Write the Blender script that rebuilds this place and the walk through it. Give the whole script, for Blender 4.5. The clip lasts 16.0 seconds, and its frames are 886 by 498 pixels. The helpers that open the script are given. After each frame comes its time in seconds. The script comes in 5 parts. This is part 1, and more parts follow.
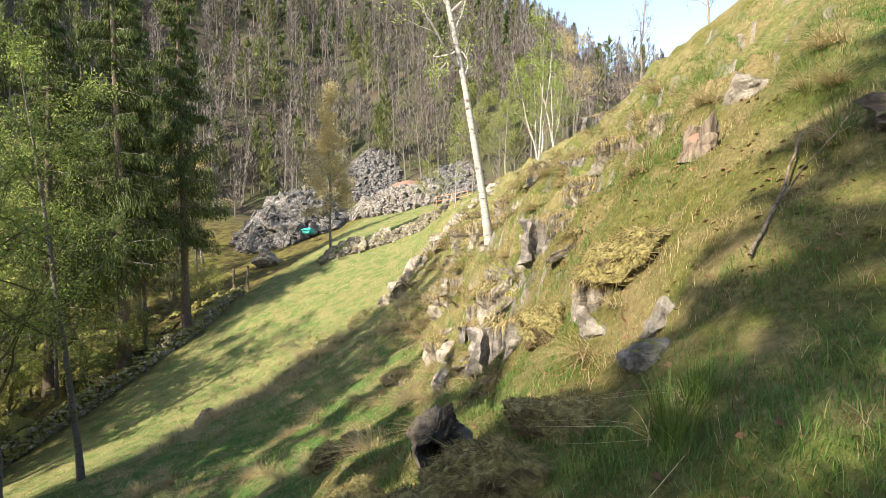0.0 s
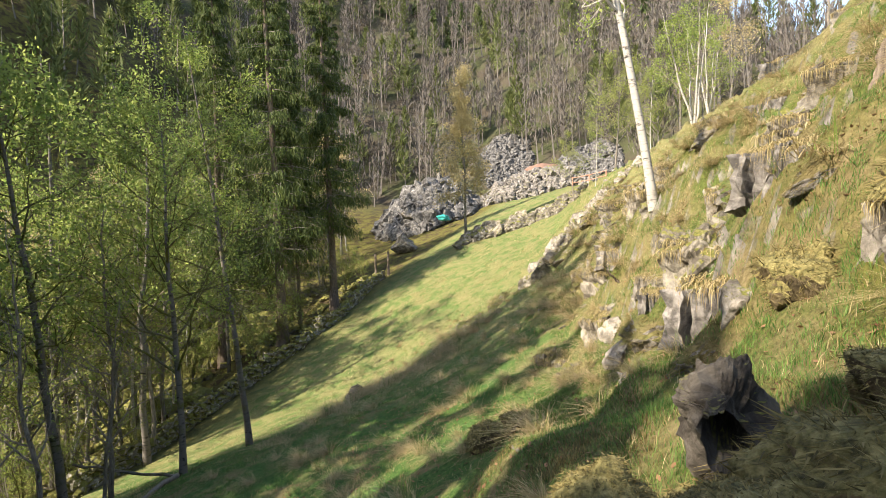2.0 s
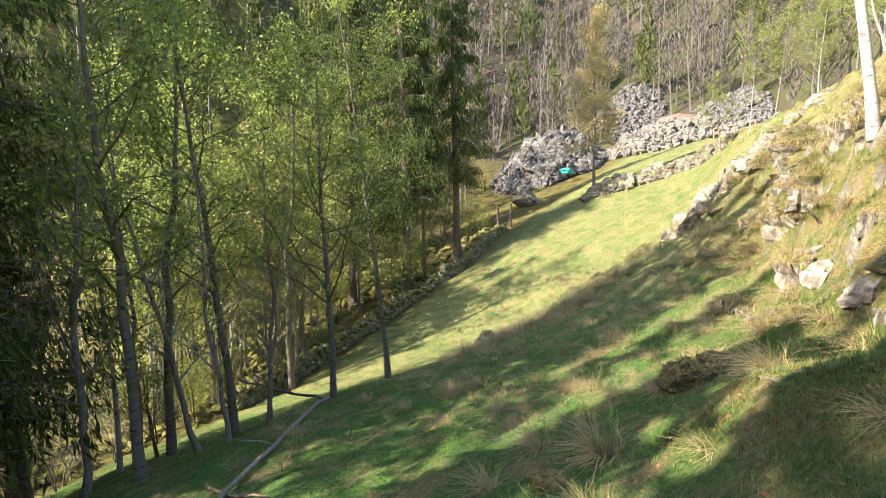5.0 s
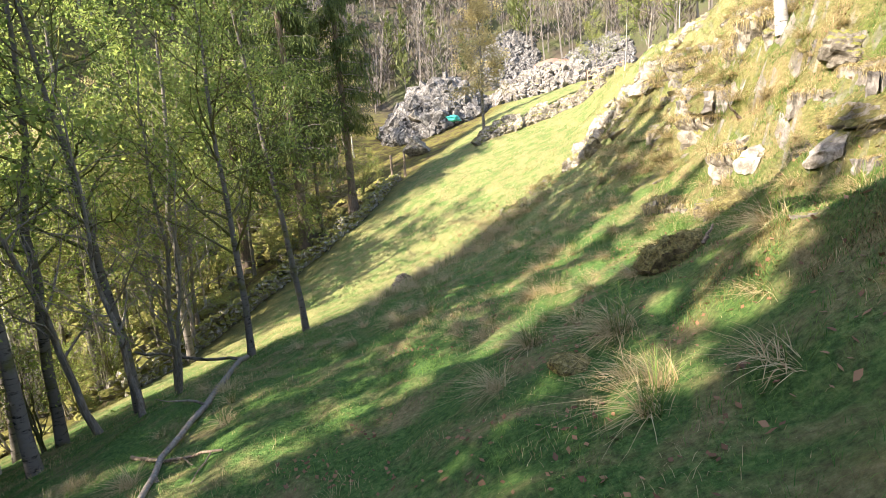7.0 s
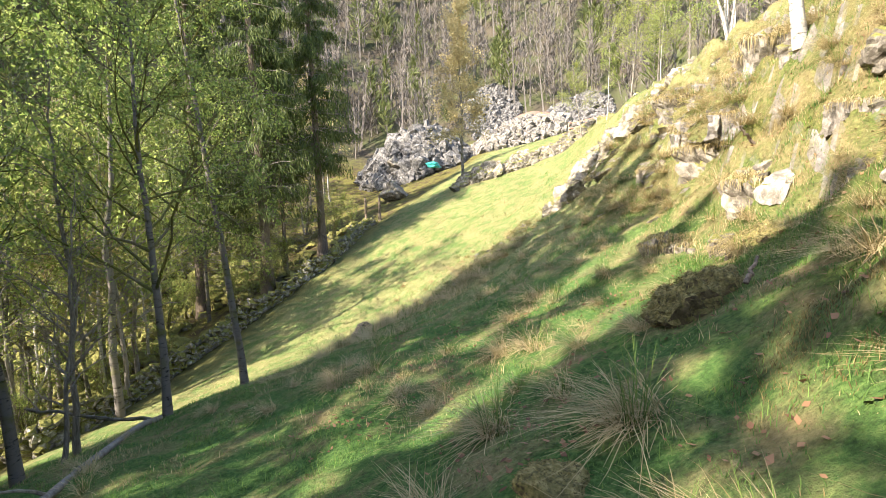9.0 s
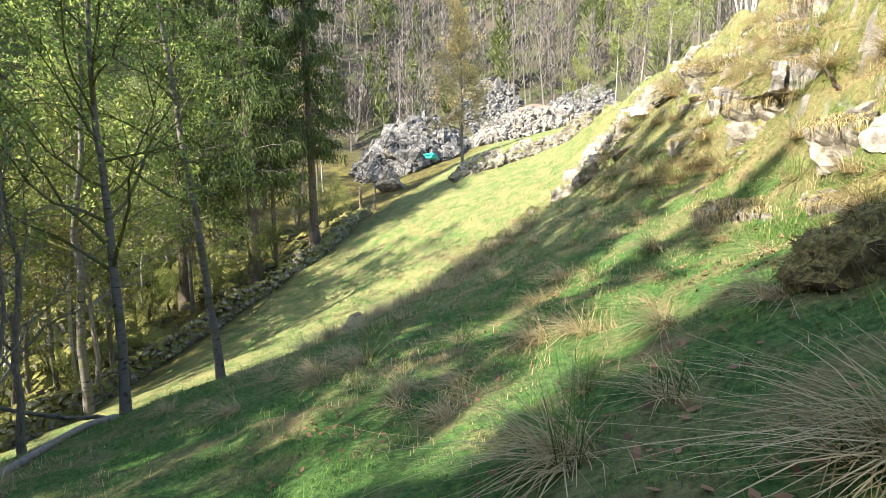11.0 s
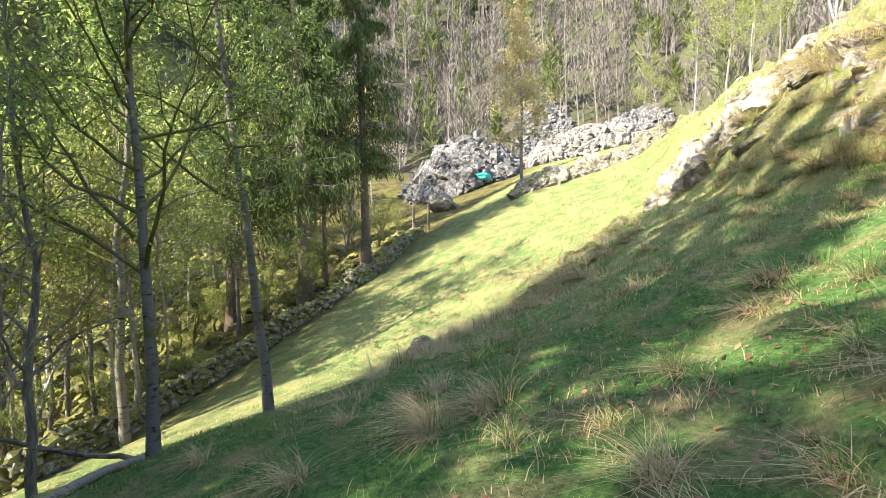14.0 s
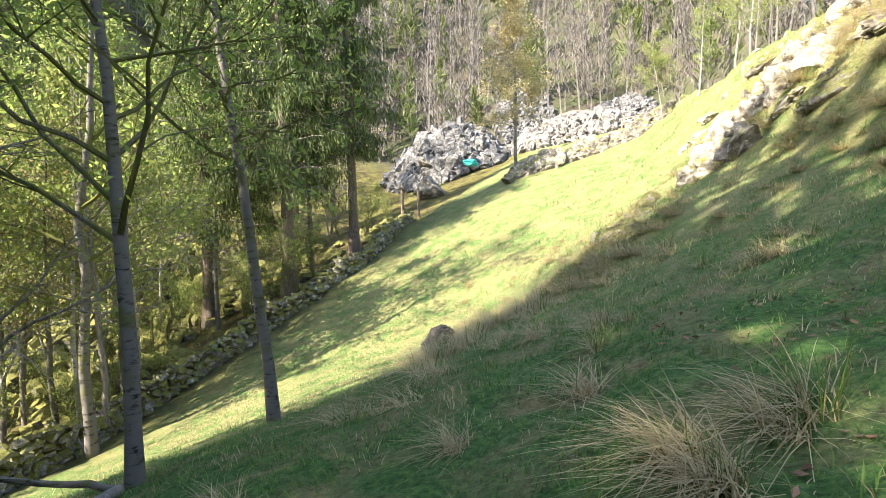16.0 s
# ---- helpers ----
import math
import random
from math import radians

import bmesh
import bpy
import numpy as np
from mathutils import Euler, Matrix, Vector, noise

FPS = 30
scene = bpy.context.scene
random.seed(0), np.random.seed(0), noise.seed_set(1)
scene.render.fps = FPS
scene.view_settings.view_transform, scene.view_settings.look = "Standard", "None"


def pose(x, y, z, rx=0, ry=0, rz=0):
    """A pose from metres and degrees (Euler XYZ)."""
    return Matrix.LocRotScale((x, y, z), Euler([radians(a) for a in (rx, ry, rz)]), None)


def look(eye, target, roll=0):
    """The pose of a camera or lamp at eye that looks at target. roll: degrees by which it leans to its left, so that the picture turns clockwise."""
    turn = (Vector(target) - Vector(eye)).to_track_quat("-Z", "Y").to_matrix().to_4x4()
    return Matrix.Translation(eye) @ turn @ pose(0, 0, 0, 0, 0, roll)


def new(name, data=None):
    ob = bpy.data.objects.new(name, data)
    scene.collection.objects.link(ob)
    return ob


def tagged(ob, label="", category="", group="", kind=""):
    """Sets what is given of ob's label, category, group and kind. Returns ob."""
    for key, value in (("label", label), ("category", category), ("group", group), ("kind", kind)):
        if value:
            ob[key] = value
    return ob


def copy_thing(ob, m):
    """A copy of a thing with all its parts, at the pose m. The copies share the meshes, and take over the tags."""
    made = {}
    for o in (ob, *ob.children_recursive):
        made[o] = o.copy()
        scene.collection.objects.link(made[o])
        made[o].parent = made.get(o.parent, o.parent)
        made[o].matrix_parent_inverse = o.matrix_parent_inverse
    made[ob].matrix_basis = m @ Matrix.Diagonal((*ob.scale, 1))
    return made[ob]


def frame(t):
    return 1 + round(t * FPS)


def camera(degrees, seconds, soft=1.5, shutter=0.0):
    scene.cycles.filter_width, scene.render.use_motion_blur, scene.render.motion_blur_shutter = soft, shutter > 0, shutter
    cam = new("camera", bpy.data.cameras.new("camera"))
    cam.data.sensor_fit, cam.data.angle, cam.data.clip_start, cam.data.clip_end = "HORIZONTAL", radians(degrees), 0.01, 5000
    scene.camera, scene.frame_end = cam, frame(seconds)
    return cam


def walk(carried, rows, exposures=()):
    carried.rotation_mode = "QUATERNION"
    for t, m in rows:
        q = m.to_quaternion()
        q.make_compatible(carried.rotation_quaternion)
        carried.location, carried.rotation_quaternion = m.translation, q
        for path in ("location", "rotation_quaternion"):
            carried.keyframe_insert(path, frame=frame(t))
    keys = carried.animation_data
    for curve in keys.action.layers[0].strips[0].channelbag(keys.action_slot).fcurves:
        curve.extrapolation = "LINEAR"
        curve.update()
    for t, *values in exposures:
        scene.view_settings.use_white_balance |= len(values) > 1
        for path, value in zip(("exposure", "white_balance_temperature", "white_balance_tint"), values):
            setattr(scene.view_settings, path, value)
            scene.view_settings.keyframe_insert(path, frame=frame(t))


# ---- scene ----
cam = camera(78.7, 16.0, soft=0.8)
PATH = [
    (0, (0.055, 0.058, 2.088), (0.051, 2.757, 2.009), -0.2),
    (0.5, (0.108, 0.539, 1.959), (0.023, 3.237, 1.929), -0.6),
    (1, (-0.069, 0.736, 1.863), (-0.329, 3.424, 1.844), -1.3),
    (1.5, (-0.244, 0.884, 1.786), (-0.695, 3.546, 1.743), -1.4),
    (2, (-0.472, 0.940, 1.640), (-1.121, 3.559, 1.517), -1.7),
    (2.5, (-0.711, 0.891, 1.594), (-1.554, 3.447, 1.380), -2.0),
    (3, (-0.815, 0.948, 1.459), (-1.796, 3.448, 1.183), -1.3),
    (3.5, (-0.931, 1.133, 1.403), (-2.034, 3.582, 1.123), -0.8),
    (4, (-1.073, 1.129, 1.338), (-2.249, 3.546, 1.091), -0.3),
    (6.5, (-2.678, 0.879, 0.450), (-3.563, 3.382, -0.046), -3.8),
    (7, (-2.881, 1.293, 0.236), (-3.501, 3.865, -0.298), -3.8),
    (7.5, (-2.907, 1.723, 0.154), (-3.379, 4.335, -0.335), -3.4),
    (8, (-2.934, 2.252, 0.030), (-3.355, 4.891, -0.358), -2.9),
    (8.5, (-2.898, 2.847, -0.146), (-3.414, 5.482, -0.433), -1.9),
    (11, (-3.455, 4.971, -0.988), (-3.951, 7.609, -1.282), -0.9),
    (11.5, (-3.726, 5.328, -1.031), (-4.190, 7.972, -1.330), -0.5),
    (12, (-3.888, 5.760, -1.139), (-4.352, 8.405, -1.412), -0.1),
    (12.5, (-4.065, 6.114, -1.239), (-4.636, 8.743, -1.473), 0.0),
    (13, (-4.263, 6.438, -1.380), (-4.891, 9.056, -1.570), 0.3),
    (13.5, (-4.589, 6.773, -1.485), (-5.265, 9.383, -1.642), -0.3),
    (14, (-5.003, 7.112, -1.670), (-5.701, 9.716, -1.821), -0.8),
    (14.5, (-5.457, 7.515, -1.866), (-6.088, 10.136, -2.026), -1.0),
    (15, (-5.868, 7.904, -2.099), (-6.465, 10.533, -2.260), -1.3),
    (15.5, (-6.309, 8.327, -2.283), (-6.886, 10.961, -2.439), -1.1),
    (16, (-6.735, 8.709, -2.215), (-7.299, 11.344, -2.395), -1.1),
]
walk(cam, [(t, look(eye, target, roll)) for t, eye, target, roll in PATH], [(0, 2.05, 7100, 13), (3, 2.1, 7100, 13), (6.5, 2.7, 7000, 16), (9, 2.7, 6900, 14), (11, 2.65, 6550, 10), (16, 2.95, 6650, 12)])

# ---- world, sun, exposure ----
SUN_AZ, SUN_EL = 222.0, 36.0      # degrees: the way towards the sun, counted from +x towards +y, and its height
sun_way = Vector((math.cos(radians(SUN_AZ)) * math.cos(radians(SUN_EL)), math.sin(radians(SUN_AZ)) * math.cos(radians(SUN_EL)), math.sin(radians(SUN_EL))))
world = bpy.data.worlds.new("sky_world")
world.use_nodes = True
scene.world = world
wn = world.node_tree.nodes
sky = wn.new("ShaderNodeTexSky")
sky.sky_type, sky.sun_disc = "NISHITA", False
sky.sun_elevation, sky.sun_rotation = radians(SUN_EL), radians(90 - SUN_AZ)
world.node_tree.links.new(sky.outputs[0], wn["Background"].inputs[0])
wn["Background"].inputs[1].default_value = 0.11
sun = new("sun", bpy.data.lights.new("sun", "SUN"))
sun.data.energy, sun.data.angle, sun.data.color = 3.2, radians(0.6), (1.0, 0.93, 0.8)
sun.matrix_world = look(sun_way * 100, (0, 0, 0))

# ---- materials ----
def material(name, rough=0.9, spec=0.3):
    m = bpy.data.materials.new(name)
    m.use_nodes = True
    b = m.node_tree.nodes["Principled BSDF"]
    b.inputs["Roughness"].default_value = rough
    b.inputs["Specular IOR Level"].default_value = spec
    return m, m.node_tree.nodes, m.node_tree.links, b


def noise_node(n, l, scale, detail=6, rough=0.6, vec=None, distort=0.0):
    t = n.new("ShaderNodeTexNoise")
    t.inputs["Scale"].default_value, t.inputs["Detail"].default_value = scale, detail
    t.inputs["Roughness"].default_value, t.inputs["Distortion"].default_value = rough, distort
    if vec is not None:
        l.new(vec, t.inputs["Vector"])
    return t.outputs["Fac"]


def ramp(n, l, fac, stops):
    r = n.new("ShaderNodeValToRGB")
    e = r.color_ramp.elements
    while len(e) < len(stops):
        e.new(0.5)
    for k, (p, c) in zip(e, stops):
        k.position, k.color = p, (c if len(c) == 4 else (*c, 1)) if isinstance(c, tuple) else (c, c, c, 1)
    l.new(fac, r.inputs[0])
    return r.outputs[0]


def mix(n, l, fac, a, b, mode="MIX"):
    k = n.new("ShaderNodeMix")
    k.data_type, k.blend_type = "RGBA", mode
    for sock, v in ((k.inputs[0], fac), (k.inputs[6], a), (k.inputs[7], b)):
        if isinstance(v, (int, float)):
            sock.default_value = v
        elif isinstance(v, tuple):
            sock.default_value = (*v, 1) if len(v) == 3 else v
        else:
            l.new(v, sock)
    return k.outputs[2]


def bump(n, l, height, strength, dist, base=None):
    b = n.new("ShaderNodeBump")
    b.inputs["Strength"].default_value, b.inputs["Distance"].default_value = strength, dist
    l.new(height, b.inputs["Height"])
    if base is not None:
        l.new(base, b.inputs["Normal"])
    return b.outputs[0]


def place_node(n):
    return n.new("ShaderNodeTexCoord").outputs["Object"]


def world_place(n):
    return n.new("ShaderNodeNewGeometry").outputs["Position"]


def math_node(n, l, op, a, b):
    k = n.new("ShaderNodeMath")
    k.operation = op
    for sock, v in zip(k.inputs, (a, b)):
        if isinstance(v, (int, float)):
            sock.default_value = v
        else:
            l.new(v, sock)
    return k.outputs[0]


def ground_material():
    m, n, l, b = material("hillside_turf", 0.95, 0.15)
    p = world_place(n)
    fine = noise_node(n, l, 16.0, 8, 0.78, p)
    mid = noise_node(n, l, 1.3, 6, 0.65, p, 0.4)
    big = noise_node(n, l, 0.22, 4, 0.6, p)
    green = ramp(n, l, fine, [(0.3, (0.014, 0.036, 0.009)), (0.5, (0.06, 0.13, 0.03)), (0.7, (0.16, 0.235, 0.07))])
    straw = ramp(n, l, fine, [(0.25, (0.10, 0.075, 0.035)), (0.55, (0.25, 0.195, 0.095)), (0.8, (0.40, 0.33, 0.18))])
    turf = mix(n, l, ramp(n, l, mid, [(0.46, 0.0), (0.66, 0.85)]), green, straw)
    moss = ramp(n, l, fine, [(0.3, (0.05, 0.05, 0.014)), (0.6, (0.15, 0.14, 0.035)), (0.8, (0.25, 0.21, 0.07))])
    sep = n.new("ShaderNodeSeparateXYZ")
    l.new(p, sep.inputs[0])
    # the crag on the uphill side is drier and mossier than the meadow
    up = n.new("ShaderNodeMapRange")
    up.inputs["From Min"].default_value, up.inputs["From Max"].default_value = -2.2, 0.6
    l.new(sep.outputs["X"], up.inputs["Value"])
    mossy = math_node(n, l, "MULTIPLY", up.outputs[0], ramp(n, l, big, [(0.35, 0.25), (0.6, 0.9)]))
    turf = mix(n, l, mossy, turf, mix(n, l, ramp(n, l, mid, [(0.4, 0.0), (0.62, 1.0)]), moss, straw))
    # the open meadow's sunlit look is mixed into the turf as a paler, yellower colour
    dry = n.new("ShaderNodeMapRange")
    dry.inputs["From Min"].default_value, dry.inputs["From Max"].default_value = 13.0, 21.0
    l.new(sep.outputs["Y"], dry.inputs["Value"])
    pale = ramp(n, l, fine, [(0.3, (0.10, 0.105, 0.04)), (0.55, (0.21, 0.20, 0.085)), (0.8, (0.36, 0.33, 0.17))])
    turf = mix(n, l, math_node(n, l, "MULTIPLY", dry.outputs[0], ramp(n, l, mid, [(0.38, 0.25), (0.58, 0.9)])), turf, pale)
    litter = ramp(n, l, fine, [(0.3, (0.025, 0.018, 0.010)), (0.6, (0.075, 0.055, 0.03)), (0.8, (0.16, 0.125, 0.07))])
    litter = mix(n, l, ramp(n, l, mid, [(0.42, 0.0), (0.54, 0.9)]), litter, moss)
    wood = n.new("ShaderNodeMapRange")
    wood.inputs["From Min"].default_value, wood.inputs["From Max"].default_value = -15.5, -18.5
    lean = math_node(n, l, "MULTIPLY", sep.outputs["Y"], 0.26)
    l.new(math_node(n, l, "SUBTRACT", math_node(n, l, "ADD", sep.outputs["X"], 9.0), lean), wood.inputs["Value"])
    turf = mix(n, l, wood.outputs[0], turf, litter)
    far = n.new("ShaderNodeMapRange")
    far.inputs["From Min"].default_value, far.inputs["From Max"].default_value = 70.0, 84.0
    l.new(sep.outputs["Y"], far.inputs["Value"])
    heath = mix(n, l, ramp(n, l, big, [(0.4, 0.0), (0.6, 1.0)]), (0.07, 0.058, 0.042), (0.06, 0.068, 0.03))
    turf = mix(n, l, far.outputs[0], turf, heath)
    # bare rock where the ground is steep
    rockn = noise_node(n, l, 3.0, 10, 0.7, p, 0.6)
    rock = ramp(n, l, rockn, [(0.3, (0.06, 0.05, 0.045)), (0.5, (0.22, 0.20, 0.175)), (0.7, (0.42, 0.39, 0.36))])
    g = n.new("ShaderNodeNewGeometry")
    s2 = n.new("ShaderNodeSeparateXYZ")
    l.new(g.outputs["True Normal"], s2.inputs[0])
    steep = ramp(n, l, math_node(n, l, "ADD", s2.outputs["Z"], math_node(n, l, "MULTIPLY", math_node(n, l, "SUBTRACT", mid, 0.5), 0.5)), [(0.30, 1.0), (0.40, 0.0)])
    near = n.new("ShaderNodeMapRange")
    near.inputs["From Min"].default_value, near.inputs["From Max"].default_value = -8.0, -5.0
    l.new(sep.outputs["X"], near.inputs["Value"])
    l.new(mix(n, l, math_node(n, l, "MULTIPLY", steep, near.outputs[0]), turf, rock), b.inputs["Base Color"])
    l.new(bump(n, l, noise_node(n, l, 11.0, 6, 0.75, p), 0.9, 0.09, bump(n, l, mid, 0.6, 0.25)), b.inputs["Normal"])
    return m


def rock_material(name, dark, lightc, moss=0.4, scale=2.2, growth=((0.045, 0.05, 0.012), (0.14, 0.14, 0.03), (0.24, 0.22, 0.07))):
    m, n, l, b = material(name, 0.85, 0.3)
    p = world_place(n)
    rn = noise_node(n, l, scale * 2, 10, 0.72, p, 0.5)
    o = n.new("ShaderNodeObjectInfo")
    base = ramp(n, l, rn, [(0.28, tuple(0.35 * v for v in dark)), (0.45, dark), (0.62, lightc), (0.8, tuple(min(1, 1.35 * v) for v in lightc))])
    base = mix(n, l, 0.55, base, ramp(n, l, o.outputs["Random"], [(0.0, 0.35), (1.0, 0.75)]), "OVERLAY")
    g = n.new("ShaderNodeNewGeometry")
    s = n.new("ShaderNodeSeparateXYZ")
    l.new(g.outputs["Normal"], s.inputs[0])
    mn = noise_node(n, l, scale * 1.3, 7, 0.7, p)
    cover = math_node(n, l, "ADD", math_node(n, l, "MULTIPLY", s.outputs["Z"], 0.35), mn)
    mossc = ramp(n, l, noise_node(n, l, 30.0, 3, 0.6, p), [(p_, c_) for p_, c_ in zip((0.3, 0.5, 0.72), growth)])
    l.new(mix(n, l, ramp(n, l, cover, [(0.98 - 0.55 * moss, 0.0), (1.06 - 0.55 * moss, 1.0)]), base, mossc), b.inputs["Base Color"])
    l.new(bump(n, l, noise_node(n, l, scale * 9, 8, 0.75, p), 0.8, 0.04), b.inputs["Normal"])
    return m


def bark_material(name, dark, lightc, bands=False, moss=0.0):
    m, n, l, b = material(name, 0.9, 0.2)
    p = place_node(n)
    mp = n.new("ShaderNodeMapping")
    mp.inputs["Scale"].default_value = (3.0, 3.0, 9.0) if bands else (14.0, 14.0, 2.0)
    l.new(p, mp.inputs["Vector"])
    f = noise_node(n, l, 1.6, 8, 0.7, mp.outputs[0], 0.4)
    c = ramp(n, l, f, [(0.36, dark), (0.46 if bands else 0.62, lightc), (0.8, tuple(min(1, v * 1.15) for v in lightc))])
    if moss:
        c = mix(n, l, ramp(n, l, noise_node(n, l, 1.7, 5, 0.6, p), [(0.62 - 0.25 * moss, 0.0), (0.75 - 0.25 * moss, 0.85)]), c, (0.10, 0.105, 0.02))
    l.new(c, b.inputs["Base Color"])
    l.new(bump(n, l, f, 0.7, 0.02), b.inputs["Normal"])
    return m


def leaf_material(name, a, c, glow=0.5):
    """Thin leaves, which let part of the light through."""
    m, n, l, b = material(name, 0.6, 0.25)
    g = n.new("ShaderNodeNewGeometry")
    col = ramp(n, l, g.outputs["Random Per Island"], [(0.0, a), (1.0, c)])
    l.new(col, b.inputs["Base Color"])
    t = n.new("ShaderNodeBsdfTranslucent")
    l.new(col, t.inputs["Color"])
    k = n.new("ShaderNodeMixShader")
    k.inputs[0].default_value = glow
    l.new(b.outputs[0], k.inputs[1])
    l.new(t.outputs[0], k.inputs[2])
    l.new(k.outputs[0], n["Material Output"].inputs["Surface"])
    return m


def plain_material(name, col, rough=0.8, var=0.3, scale=8.0):
    m, n, l, b = material(name, rough, 0.3)
    f = noise_node(n, l, scale, 6, 0.65, world_place(n))
    l.new(ramp(n, l, f, [(0.3, tuple(v * (1 - var) for v in col)), (0.7, tuple(min(1, v * (1 + var)) for v in col))]), b.inputs["Base Color"])
    l.new(bump(n, l, f, 0.5, 0.02), b.inputs["Normal"])
    return m


M_GROUND = ground_material()
M_ROCK = rock_material("lichened_rock", (0.10, 0.086, 0.066), (0.28, 0.255, 0.21), 0.5)
M_PALE = rock_material("pale_rock", (0.14, 0.124, 0.102), (0.33, 0.302, 0.258), 0.38)
M_BOULDER = rock_material("weathered_brown_boulder", (0.011, 0.010, 0.009), (0.032, 0.029, 0.025), 0.12)
M_DARKROCK = rock_material("dark_lichened_rock", (0.04, 0.034, 0.028), (0.13, 0.115, 0.095), 0.35)
M_BANK = rock_material("bank_stone", (0.11, 0.10, 0.09), (0.27, 0.25, 0.225), 0.3)
M_MOSSFUZZ = leaf_material("moss_fuzz", (0.07, 0.062, 0.022), (0.27, 0.215, 0.085), 0.3)
M_MOSSY = rock_material("mossy_rock", (0.10, 0.09, 0.075), (0.26, 0.24, 0.2), 0.95, 2.2, ((0.05, 0.053, 0.014), (0.155, 0.15, 0.036), (0.27, 0.245, 0.08)))
M_SCREE = rock_material("scree_rock", (0.05, 0.048, 0.046), (0.18, 0.174, 0.165), 0.05, 1.5)
M_WALLROCK = rock_material("mossy_wall_stone", (0.13, 0.12, 0.10), (0.38, 0.36, 0.33), 0.75)
M_TURFY = rock_material("mossy_turf_hump", (0.10, 0.075, 0.04), (0.22, 0.17, 0.09), 1.0, 3.0, ((0.06, 0.056, 0.02), (0.19, 0.165, 0.06), (0.34, 0.29, 0.12)))
M_BIRCH = bark_material("birch_bark", (0.045, 0.04, 0.035), (0.36, 0.335, 0.30), True)
M_BIRCHDARK = bark_material("old_birch_bark", (0.022, 0.019, 0.016), (0.14, 0.125, 0.11), True, 0.4)
M_SPRUCE = bark_material("spruce_bark", (0.06, 0.045, 0.035), (0.21, 0.165, 0.13))
M_TWIG = bark_material("grey_twig_bark", (0.10, 0.085, 0.07), (0.27, 0.24, 0.205))
M_MOSSTWIG = bark_material("mossy_twig_bark", (0.05, 0.045, 0.03), (0.17, 0.15, 0.10), False, 0.9)
M_DEADWOOD = bark_material("weathered_wood", (0.06, 0.045, 0.033), (0.23, 0.185, 0.14))
M_LEAF = leaf_material("birch_leaf", (0.15, 0.23, 0.05), (0.34, 0.39, 0.11), 0.55)
M_FRESH = leaf_material("fresh_leaf", (0.17, 0.21, 0.055), (0.32, 0.34, 0.11), 0.55)
M_CATKIN = leaf_material("budding_birch_leaf", (0.34, 0.28, 0.13), (0.55, 0.46, 0.24))
M_NEEDLE = leaf_material("spruce_needle", (0.035, 0.06, 0.017), (0.13, 0.165, 0.045), 0.4)
M_GRASS = leaf_material("grass_blade", (0.04, 0.125, 0.024), (0.175, 0.275, 0.065), 0.45)
M_STRAW = leaf_material("straw_blade", (0.26, 0.19, 0.08), (0.52, 0.43, 0.24), 0.35)
M_RUSH = leaf_material("rush_blade", (0.05, 0.11, 0.02), (0.14, 0.20, 0.04), 0.25)
M_DRYLEAF = leaf_material("dead_leaf", (0.11, 0.05, 0.025), (0.30, 0.17, 0.09), 0.2)
M_FARLEAF = leaf_material("far_leaf", (0.075, 0.10, 0.03), (0.16, 0.18, 0.065), 0.4)
M_FARTWIG = leaf_material("far_twigs", (0.075, 0.065, 0.058), (0.17, 0.15, 0.13), 0.2)
M_FARPINE = leaf_material("far_conifer", (0.04, 0.065, 0.02), (0.085, 0.11, 0.035), 0.2)
M_FARTRUNK = bark_material("far_bark", (0.06, 0.055, 0.05), (0.19, 0.17, 0.15))
M_EARTH = plain_material("red_earth", (0.19, 0.115, 0.085))
M_TEAL = plain_material("teal_tarpaulin", (0.03, 0.32, 0.29), 0.45, 0.2)
M_RAIL = plain_material("rusty_rail", (0.46, 0.24, 0.17), 0.7)

# ---- the shape of the ground ----
STATIONS = (-10, 0, 3, 6, 8.5, 10, 12, 14, 17, 20, 24, 28, 31, 44, 60, 80)
# heights along lines that run up the valley: wall foot, meadow, lip, foot of the crag, crag, upper slope
WALL_X = (-32, -29, -28, -27.3, -26.7, -26.4, -25.9, -25.4, -24.7, -23.9, -22.9, -21.8, -21.0, -17.3, -14.5, -13)
Z_WALL = (-13, -12, -11.8, -11.5, -11.2, -11.0, -10.8, -10.6, -10.3, -10.1, -9.5, -8.3, -7.4, -2.6, 1.5, 6.5)
Z_MEADOW = (-3.6, -4.0, -4.1, -4.15, -4.25, -4.35, -4.5, -4.75, -5.2, -5.65, -6.0, -5.5, -4.4, -0.4, 3.0, 6.0)
Z_SLOPE = (-1.8, -2.2, -2.45, -2.65, -2.75, -2.85, -2.85, -2.85, -2.95, -3.0, -2.6, -2.35, -2.2, 1.2, 4.2, 6.5)
Z_PATH = (-0.3, -0.8, -1.15, -1.6, -1.73, -1.8, -1.85, -1.7, -1.45, -1.3, -0.95, -0.6, -0.9, 2.2, 4.8, 7)
Z_FOOT = (0.7, 0.55, 0.35, -0.4, -0.95, -1.15, -1.3, -1.0, -0.55, 0.3, 0.9, 1.0, 0.8, 3.3, 5.0, 7)
Z_CRAG = (1.4, 1.15, 1.0, 0.5, 0.1, -0.1, 0.45, 1.1, 1.0, 1.3, 1.8, 2.5, 2.2, 4.3, 5.2, 7)
Z_BROW = (2.0, 1.6, 1.75, 2.35, 1.6, 1.6, 2.3, 2.4, 2.2, 2.3, 2.6, 3.7, 3.5, 4.7, 5.4, 7)
